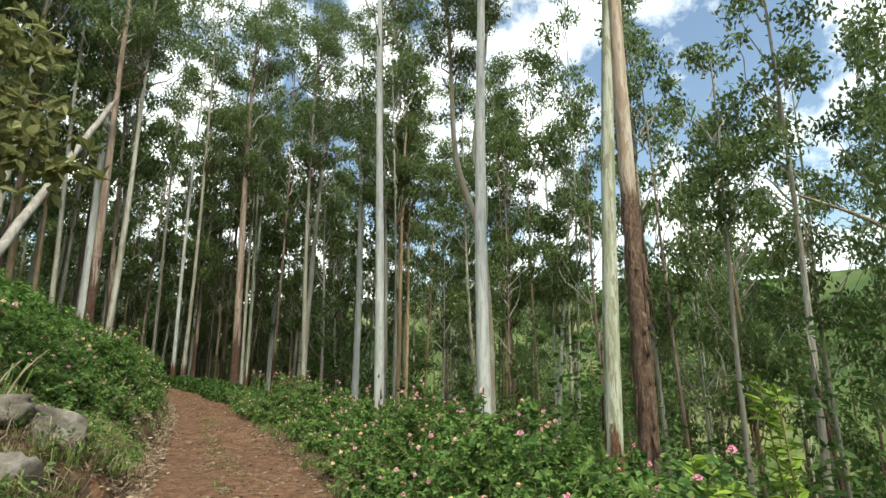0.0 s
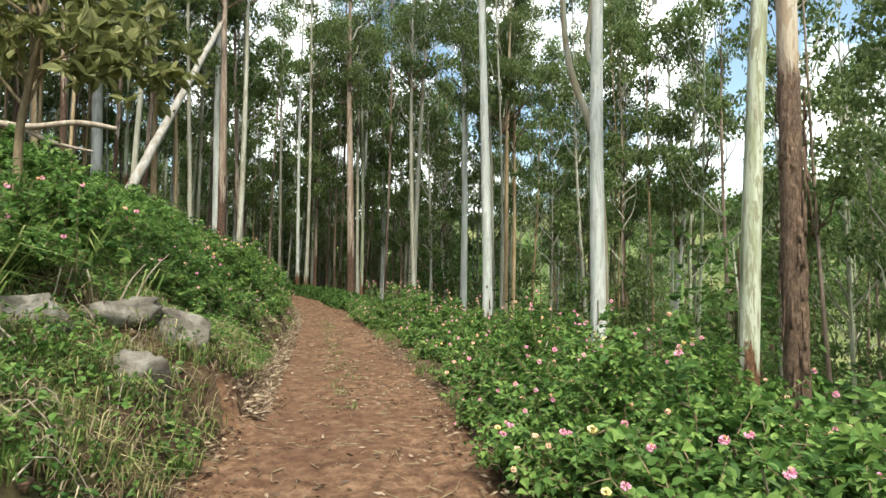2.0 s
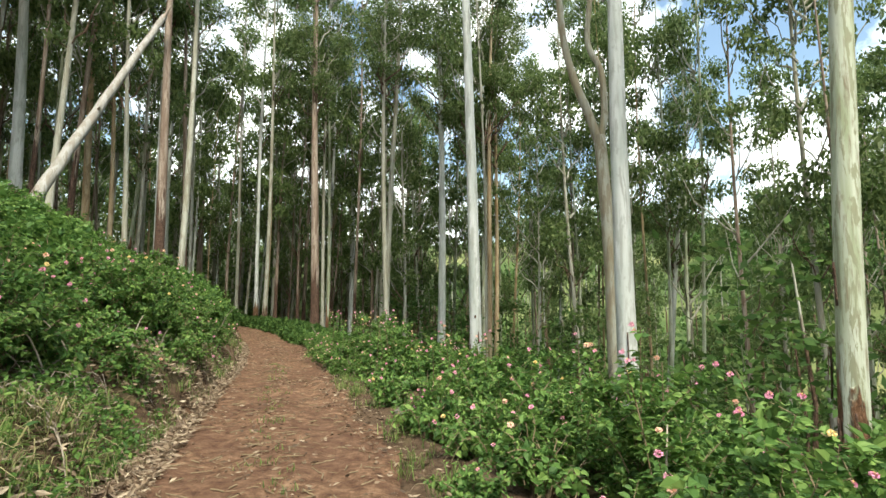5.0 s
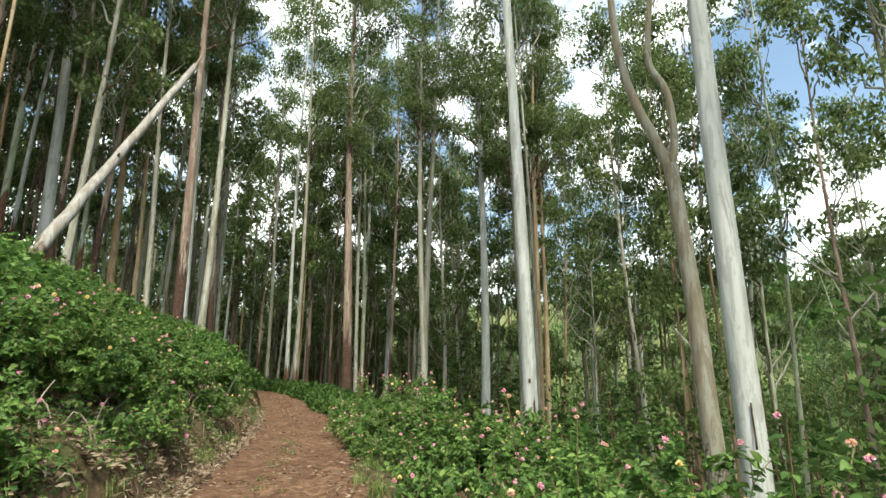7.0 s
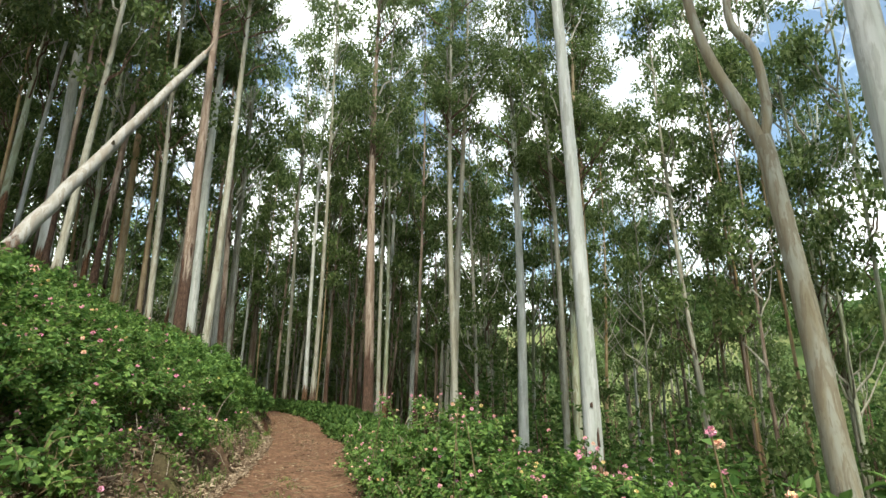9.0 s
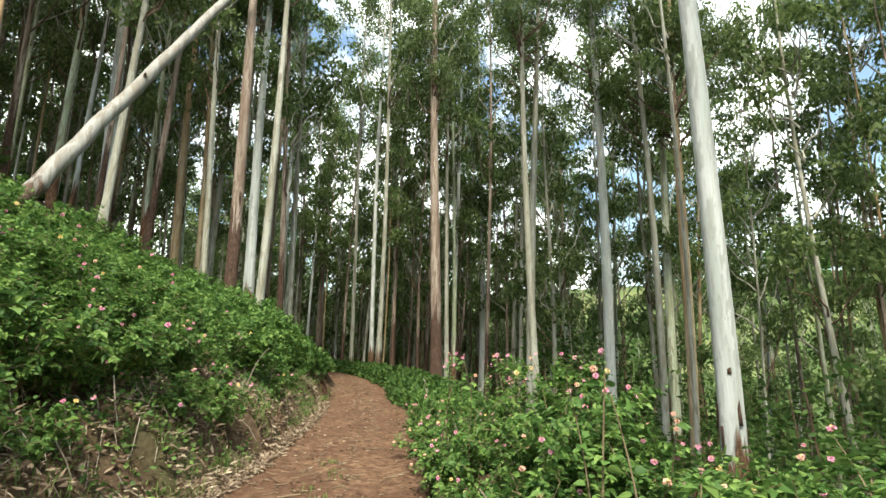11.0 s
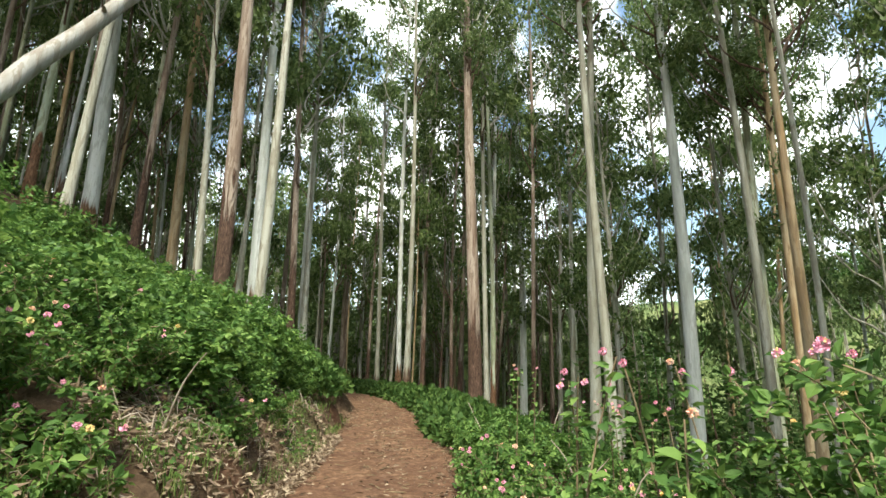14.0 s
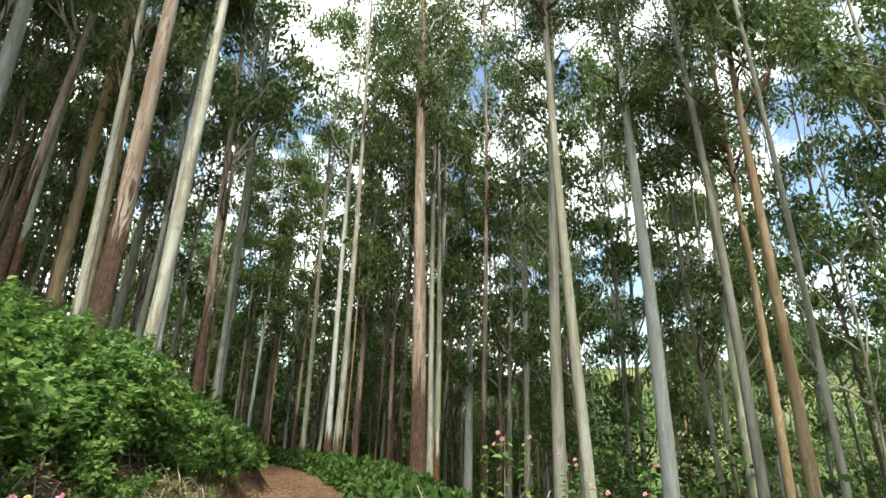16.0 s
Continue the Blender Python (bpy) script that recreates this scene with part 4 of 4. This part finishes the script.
def bank_cover():
    """Low leafy herbs and dead leaves that cover the cut of the bank."""
    r = np.random.default_rng(43)
    n = 26000
    s_, d_ = r.uniform(sa, sb + 1, n), -1.2 - 2.2 * r.random(n)
    x, y = along_track(s_, d_)
    patch = np.sin(x * 3.3 + 1) * np.sin(y * 2.9) + 0.5 * np.sin(x * 7 + y * 5)
    keep = patch + r.normal(size=n) * 0.5 > -0.1
    x, y = x[keep], y[keep]
    n = len(x)
    pos = np.stack([x, y, height(x, y) + 0.02 + 0.24 * r.random(n) ** 1.6], 1)
    v, f = leaf_ovate(pos, unit(r.normal(size=(n, 3)) * (1, 1, 0.5)), 0.03 + 0.05 * r.random(n), 0.018 + 0.03 * r.random(n), r, 0.1)
    tagged(new("bank_herbs", mesh_of("bank_herbs", v, f, M["leaf_lantana"])), "low leafy herbs creeping over the bank", "plants", kind="stuff")
    n = 19000
    s_, d_ = r.uniform(sb - 3, sc + 4, n), -0.92 - 1.3 * r.random(n) ** 1.7
    x, y = along_track(s_, d_)
    pos = np.stack([x, y, surface(x, y) + 0.015 + 0.035 * r.random(n)], 1)
    v, f = leaf_quads(pos, unit(r.normal(size=(n, 3)) * (1, 1, 0.35)), 0.05 + 0.08 * r.random(n), 0.016 + 0.026 * r.random(n), r, 0.2)
    tagged(new("bank_litter", mesh_of("bank_litter", v, f, M["drift"])), "drift of dry leaves on the cut bank", "litter", kind="stuff")
    n = 11000
    s_, d_ = r.uniform(sb - 2, sc + 6, n), -1.25 - 1.3 * r.random(n)
    x, y = along_track(s_, d_)
    keep = np.sin(x * 2.1 + 1) + np.sin(y * 1.7) + r.normal(size=n) * 0.5 > 0.3
    x, y = x[keep], y[keep]
    n = len(x)
    pos = np.stack([x, y, height(x, y) + 0.03 + 0.2 * r.random(n) ** 2], 1)
    v, f = leaf_quads(pos, unit(r.normal(size=(n, 3)) * (1, 1, 0.5)), 0.04 + 0.04 * r.random(n), 0.024 + 0.03 * r.random(n), r, 0.1)
    tagged(new("verge_herbs", mesh_of("verge_herbs", v, f, M["leaf_lantana"])), "leafy weeds at the foot of the bank", "plants", kind="stuff")


bank_cover()


def stone(x, y, size, seed, label, up=0.0, turn=0.0):
    bm = bmesh.new()
    bmesh.ops.create_icosphere(bm, subdivisions=4, radius=1.0)
    off = Vector((seed * 3.7, seed * 1.3, 0))
    rr = random.Random(seed)
    cuts = [(Vector((rr.gauss(0, 1), rr.gauss(0, 1), rr.gauss(0.2, 0.7))).normalized(), rr.uniform(0.62, 0.9)) for _ in range(9)]
    for v in bm.verts:
        p = v.co.copy()
        q = Vector([math.copysign(abs(c) ** 0.55, c) for c in p])
        k = 1 + 0.30 * noise.noise(q * 1.3 + off) + 0.15 * noise.noise(q * 3.5 + off) + 0.06 * noise.noise(q * 9 + off)
        q = q * k
        for way in cuts:
            over = q.dot(way[0]) - way[1]
            if over > 0:
                q -= way[0] * over * 0.85
        v.co = Vector((q.x * size[0], q.y * size[1], q.z * size[2]))
    me = bpy.data.meshes.new("rock")
    bm.to_mesh(me)
    bm.free()
    me.polygons.foreach_set("use_smooth", np.ones(len(me.polygons), bool))
    me.materials.append(M["rock"])
    ob = new("rock", me)
    ob.matrix_basis = pose(x, y, zat(x, y) + up, seed * 7 % 15 - 7, seed * 5 % 13 - 6, turn)
    return tagged(ob, label, "rock", "rocks on the bank")


stone(-3.02, 3.14, (0.27, 0.22, 0.27), 1, "weathered pale grey boulder set in the bank", 0.06, 30)
stone(-2.60, 2.20, (0.27, 0.22, 0.24), 2, "blocky grey boulder in the grassy bank", 0.04, 10)
stone(-3.45, 1.75, (0.42, 0.28, 0.18), 3, "flat pale rock ledge on the bank", 0.0, 60)
stone(-3.32, 2.72, (0.34, 0.20, 0.15), 4, "pale weathered rock slab above the boulders", 0.06, 40)
stone(-3.2, 3.62, (0.18, 0.14, 0.14), 9, "small broken stone between the boulders", 0.04, 80)
stone(-0.05, 4.55, (0.22, 0.14, 0.06), 5, "flat brown stone at the edge of the track", 0.02, 20)
stone(-2.55, 9.35, (0.17, 0.12, 0.10), 7, "reddish brown stone beside the track", 0.03, 70)
stone(-11.9, 18.55, (0.16, 0.13, 0.2), 8, "grey upright stone in the bank", -0.02, 30)


# small tree with broad olive leaves above the bank
def olive_tree():
    r = np.random.default_rng(21)
    x, y = -5.45, 3.2
    root = new("small_tree")
    root.location = (x, y, zat(x, y) - 0.1)
    z = root.location.z
    p = np.array([[0, 0, 0], [0.02, 0, 0.7], [-0.05, 0.05, 1.4], [0.05, 0.1, 2.2], [0.1, 0.2, 3.3]])
    pl = spline(np.vstack([p[0] * 2 - p[1], p, p[-1] * 2 - p[-2]]), 0.15)
    part("trunk", mesh_of("trunk", *tube(pl, np.linspace(0.055, 0.025, len(pl)), 10, r, 0.05), M["stem"], True), root)
    tips = [(-1.1, 0.2, 2.2), (-0.7, -0.5, 2.9), (0.6, 0.3, 2.1), (0.9, 0.6, 2.6), (0.3, 0.6, 3.0), (-0.3, 0.2, 3.3), (1.25, 0.5, 2.0), (-1.6, 0.0, 2.7), (0.2, -0.4, 2.4), (0.5, 0.1, 3.5), (-0.9, 0.5, 3.5), (0.2, 0.9, 3.9), (-0.4, 0.6, 4.1)]
    pos, along = [], []
    for tp in tips:
        tp = (tp[0], tp[1], tp[2] + 0.14)
        a = p[2] + (p[4] - p[2]) * r.random()
        t = np.linspace(0, 1, 6)[:, None]
        q = a + (np.array(tp) - a) * t
        q[:, 2] += 0.12 * np.sin(t[:, 0] * 3.1)
        part("limb", mesh_of("limb", *tube(q, np.linspace(0.022, 0.007, 6), 6, r, 0.04), M["stem"], True), root)
        for _ in range(30):
            c = np.array(tp) + r.normal(size=3) * np.array([0.28, 0.28, 0.2])
            for g in range(6):
                al = unit(r.normal(size=(1, 3)) + (0, 0, 0.15))[0]
                pos.append(c)
                along.append(al)
    pos, along = np.array(pos), np.array(along)
    v, f = leaf_ovate(pos, along, 0.14 + 0.10 * r.random(len(pos)), 0.075 + 0.05 * r.random(len(pos)), r, 0.12)
    part("crown", mesh_of("crown", v, f, M["leaf_olive"]), root)
    tagged(root, "small crooked tree with broad olive leaves on the bank", "tree")


olive_tree()


def bare_branch(points, r0, r1, label, name="dead_branch", mat="dead", seed=1):
    r = np.random.default_rng(seed)
    p = np.array(points, float)
    pl = spline(np.vstack([p[0] * 2 - p[1], p, p[-1] * 2 - p[-2]]), 0.12)
    ob = new(name, mesh_of(name, *tube(pl, np.linspace(r0, r1, len(pl)), 9, r, 0.06), M[mat], True))
    return tagged(ob, label, "branch")


bare_branch([(-17.5, 4.6, 6.4), (-15.6, 6.5, 5.25), (-14.6, 7.4, 5.4), (-13.3, 8.6, 5.25), (-12.4, 9.4, 5.5), (-11.6, 10.1, 5.45)], 0.14, 0.07, "broken grey dead branch sticking out above the bank")
bare_branch([(-13.3, 8.6, 5.25), (-12.9, 9.2, 4.95), (-12.2, 9.9, 4.8)], 0.08, 0.03, "short grey snag on a dead branch", "snag", "dead", 4)
bare_branch([(x, y, zat(x, y) + up) for x, y, up in ((-33.2, 26.0, -0.1), (-32.6, 26.5, 0.5), (-32.0, 27.1, 0.7), (-31.3, 27.7, 1.1))], 0.28, 0.12, "rusty brown broken trunk lying against the slope", "dead_log", "brown", 2)


# slender saplings with fresh yellow-green leaves
def sapling(x, y, tall, seed, leaves, label):
    r = np.random.default_rng(seed)
    root = new("sapling")
    root.location = (x, y, zat(x, y) - 0.03)
    pos, along = [], []
    for k in range(3):
        a = r.random() * 6.28
        top = np.array([math.cos(a) * 0.25, math.sin(a) * 0.25, tall * r.uniform(0.75, 1.05)])
        t = np.linspace(0, 1, 9)[:, None]
        q = top * t
        part("stem", mesh_of("stem", *tube(q, np.linspace(0.012, 0.004, 9), 5), M["stem"], True), root)
        n = leaves // 3
        u = 0.3 + 0.72 * r.random(n)
        pos.append(top * u[:, None])
        b = r.random(n) * 6.28
        along.append(unit(np.stack([np.cos(b), np.sin(b), 0.35 + 0.3 * r.normal(size=n)], 1)))
    pos, along = np.concatenate(pos), np.concatenate(along)
    v, f = leaf_ovate(pos, along, 0.08 + 0.06 * r.random(len(pos)), 0.032 + 0.02 * r.random(len(pos)), r, 0.15)
    part("foliage", mesh_of("foliage", v, f, M["leaf_yellow"]), root)
    return tagged(root, label, "sapling", "saplings beside the lantana")


sapling(3.35, 2.3, 1.95, 1, 200, "young sapling with fresh yellow-green leaves")
sapling(2.78, 2.15, 1.3, 2, 150, "low sapling with fresh yellow-green leaves")
sapling(3.65, 2.0, 1.4, 3, 150, "low sapling with fresh yellow-green leaves")


# tall single lantana shoots that rise out of the thicket
def shoot(x, y, tall, seed, heads):
    r = np.random.default_rng(seed)
    root = new("lantana_shoot")
    lean = r.normal(size=2) * 0.12
    root.location = (x - lean[0] * tall, y - lean[1] * tall, zat(x, y))
    t = np.linspace(0, 1, 9)
    q = np.stack([lean[0] * t ** 2 * tall, lean[1] * t ** 2 * tall, t * tall], 1)
    part("stem", mesh_of("stem", *tube(q, np.linspace(0.009, 0.004, 9), 5), M["stem"], True), root)
    n = 34
    u = 0.35 + 0.63 * r.random(n)
    base = np.stack([np.interp(u, t, q[:, k]) for k in range(3)], 1)
    b = r.random(n) * 6.28
    al = unit(np.stack([np.cos(b), np.sin(b), 0.1 + 0.3 * r.normal(size=n)], 1))
    v, f = leaf_fine(base + al * 0.02, al, 0.05 + 0.045 * r.random(n), 0.034 + 0.028 * r.random(n), r)
    part("foliage", mesh_of("foliage", v, f, M["leaf_lantana"], True), root)
    for k in range(heads):
        ob = part("flower", FLOWERS[int(r.choice((0, 1, 3)))], root)
        ob.location = Vector(q[-1]) + Vector((r.normal() * 0.05, r.normal() * 0.05, 0.02 - 0.05 * k))
    return tagged(root, "tall lantana shoot with pink flower heads", "plant", "lantana shoots")


r = np.random.default_rng(90)
for k in range(46):
    s_, d_ = r.uniform(sa + 2, sc + 3), r.uniform(1.7, 3.6) if k % 4 else r.uniform(-3.6, -2.2)
    x, y = along_track(s_, d_)
    if min(math.hypot(x - a, y - b) for a, b in KEEP) > 1.1:
        shoot(float(x), float(y), r.uniform(1.05, 1.5) if d_ > 0 else r.uniform(0.8, 1.1), 500 + k, int(r.integers(1, 4)))

for x, y, z, heads, sd_ in ((-5.98, 14.80, 1.23, 1, 1), (-6.02, 14.84, 1.28, 1, 6), (-6.25, 15.02, 1.19, 2, 2), (-6.29, 15.01, 1.12, 1, 7), (-5.72, 14.47, 1.05, 1, 3), (-4.38, 13.23, 1.06, 2, 4), (-3.92, 12.34, 1.08, 1, 5)):
    shoot(x, y, z - zat(x, y), 900 + sd_, heads)

# bare pale stalks among the bushes
for k in range(40):
    s_, d_ = r.uniform(sa + 1, sc + 3), r.uniform(1.3, 2.6) if k % 3 else r.uniform(-2.6, -1.5)
    x, y = (float(q) for q in along_track(s_, d_))
    if min(math.hypot(x - a, y - b) for a, b in KEEP) < 0.9:
        continue
    a, ln, z = r.random() * 6.28, r.uniform(0.5, 1.0), zat(x, y)
    bare_branch([(x, y, z), (x + math.cos(a) * ln * 0.2, y + math.sin(a) * ln * 0.2, z + ln * 0.5), (x + math.cos(a) * ln * 0.5, y + math.sin(a) * ln * 0.5, z + ln * 0.85)], 0.011, 0.005,
                "bare pale dry stalk among the bushes", "dry_stalk", "dead", 700 + k)["group"] = "dry stalks"


# loose strips of old bark that peel from the nearest trunks
def bark_strips(x, y, radius, z_lo, z_hi, n, seed, mat):
    r = np.random.default_rng(seed)
    g = zat(x, y)
    for k in range(n):
        a, z, ln, w = r.random() * 6.28, r.uniform(z_lo, z_hi), r.uniform(0.25, 0.9), r.uniform(0.02, 0.06)
        t = np.linspace(0, 1, 6)
        rad = radius + 0.01 + 0.09 * t ** 2 * r.random()
        ang = np.stack([a - w / radius / 2 + 0.05 * t, a + w / radius / 2 + 0.05 * t], 1)
        v = np.stack([x + np.cos(ang) * rad[:, None], y + np.sin(ang) * rad[:, None], np.repeat((g + z - t * ln)[:, None], 2, 1)], -1).reshape(-1, 3)
        f = [(2 * i, 2 * i + 1, 2 * i + 3, 2 * i + 2) for i in range(5)]
        me = mesh_of("bark_strip", v, f, M[mat], True)
        ob = new("bark_strip", me)
        mod = ob.modifiers.new("thick", "SOLIDIFY")
        mod.thickness = 0.006
        tagged(ob, "strip of old brown bark peeling from a trunk", "bark", "peeling bark strips")


bark_strips(4.24, 9.18, 0.225, 1.2, 7.6, 70, 1, "brown")
bark_strips(4.06, 11.74, 0.22, 2.0, 5.0, 8, 2, "red")
bark_strips(-3.23, 19.55, 0.21, 1.4, 3.4, 10, 3, "red")
bark_strips(1.05, 14.07, 0.22, 1.4, 3.4, 8, 4, "red")


def bank_roots():
    """Bare roots and dead stems that hang over the cut of the bank."""
    r = np.random.default_rng(47)
    out = []
    for _ in range(620):
        s_, d_ = r.uniform(sa, sc + 4), -1.45 - 1.2 * r.random()
        x, y = (float(q) for q in along_track(s_, d_))
        a, ln = r.random() * 6.28, r.uniform(0.15, 0.6)
        t = np.linspace(0, 1, 5)
        px, py = x + np.cos(a) * t * ln * 0.8, y + np.sin(a) * t * ln * 0.8
        pz = height(px, py) + 0.02 + 0.22 * r.random() * np.sin(t * 3.1) + r.normal(size=5) * 0.012
        out.append(tube(np.stack([px, py, pz], 1), np.linspace(0.007, 0.003, 5) * r.uniform(0.6, 1.5), 4))
    tagged(new("bank_roots", mesh_of("bank_roots", *joined(out), M["dead"], True)), "tangle of bare roots and dead stems on the bank", "roots", kind="stuff")


bank_roots()


def bank_clods():
    """Crumbs of earth and small stones on the cut bank and along the track's edges."""
    r = np.random.default_rng(48)
    vs, fs, o = [], [], 0
    base = unit(np.array([(1, 0, 0), (-1, 0, 0), (0, 1, 0), (0, -1, 0), (0, 0, 1), (0, 0, -1.0)]))
    tri = np.array([(0, 2, 4), (2, 1, 4), (1, 3, 4), (3, 0, 4), (2, 0, 5), (1, 2, 5), (3, 1, 5), (0, 3, 5)])
    n = 3200
    s_ = r.uniform(sa, sc + 5, n)
    d_ = np.where(r.random(n) < 0.72, -1.02 - 1.2 * r.random(n) ** 1.3, r.uniform(-1.0, 1.35, n))
    x, y = along_track(s_, d_)
    z = surface(x, y)
    size = 0.008 + 0.035 * r.random(n) ** 3
    size = np.where(d_ > -1.0, size * 0.55, size)
    v = base[None] * (size[:, None] * (0.6 + 0.7 * r.random((n, 6))))[:, :, None] + np.stack([x, y, z + size * 0.2], 1)[:, None]
    f = (tri[None] + (np.arange(n) * 6)[:, None, None]).reshape(-1, 3)
    tagged(new("bank_clods", mesh_of("bank_clods", v.reshape(-1, 3), f, M["clod"])), "crumbs of reddish earth and small stones", "earth", kind="stuff")


M["clod"] = plain("earth_clods", (0.06, 0.036, 0.024), (0.19, 0.12, 0.08), 30, 0.95, 0.5)
bank_clods()


def overhanging_tree():
    """A crooked gum on the slope whose low limb reaches out over the bushes."""
    r = np.random.default_rng(33)
    x, y = 9.4, 4.4
    root = new("gum_tree")
    g = zat(x, y) - 0.1
    root.location = (x, y, g)
    up = np.array([(0, 0, 0), (0.1, 0.1, 2.5), (-0.1, 0.2, 5.0), (0.0, 0.1, 8.0), (0.3, 0, 12.0)])
    p = spline(np.vstack([up[0] * 2 - up[1], up, up[-1] * 2 - up[-2]]), 0.4)
    part("trunk", mesh_of("trunk", *tube(p, np.linspace(0.2, 0.08, len(p)), 12, r, 0.03), M["grey"], True), root)
    ends = []
    for pts_, r0 in (([(-0.1, 0.2, 5.2), (-1.2, 0.7, 6.1), (-2.2, 1.1, 6.4), (-3.1, 1.2, 7.0), (-3.9, 1.5, 7.5)], 0.085), ([(-0.1, 0.2, 4.2), (-1.3, 0.6, 4.6), (-2.0, 0.8, 5.4), (-2.3, 1.0, 6.0)], 0.06)):
        b = np.array(pts_)
        pl = spline(np.vstack([b[0] * 2 - b[1], b, b[-1] * 2 - b[-2]]), 0.15)
        part("limb", mesh_of("limb", *tube(pl, np.linspace(r0, 0.015, len(pl)), 8, r, 0.04), M["dead"], True), root)
        ends += [pl[int(len(pl) * q)] + r.normal(size=3) * np.array([0.25, 0.25, 0.2]) for q in (0.55, 0.7, 0.8, 0.9, 0.98)]
    n = 900
    c = np.array(ends)[r.integers(0, len(ends), n)]
    pos = c + r.normal(size=(n, 3)) * np.array([0.24, 0.24, 0.15])
    part("crown", mesh_of("crown", *leaf_ovate(pos, unit(r.normal(size=(n, 3)) + np.array([0, 0, -0.8])), 0.09 + 0.06 * r.random(n), 0.022, r, 0.1), M["leaf_gum"]), root)
    part("crown", CROWNS[2], root).matrix_local = Matrix.LocRotScale(Vector((0.2, 0, 7.5)), Euler((0, 0, 1)), Vector((0.7, 0.7, 0.7)))
    tagged(root, "crooked gum tree with a low leafy overhanging limb", "tree", "gum trees on the slope")


overhanging_tree()
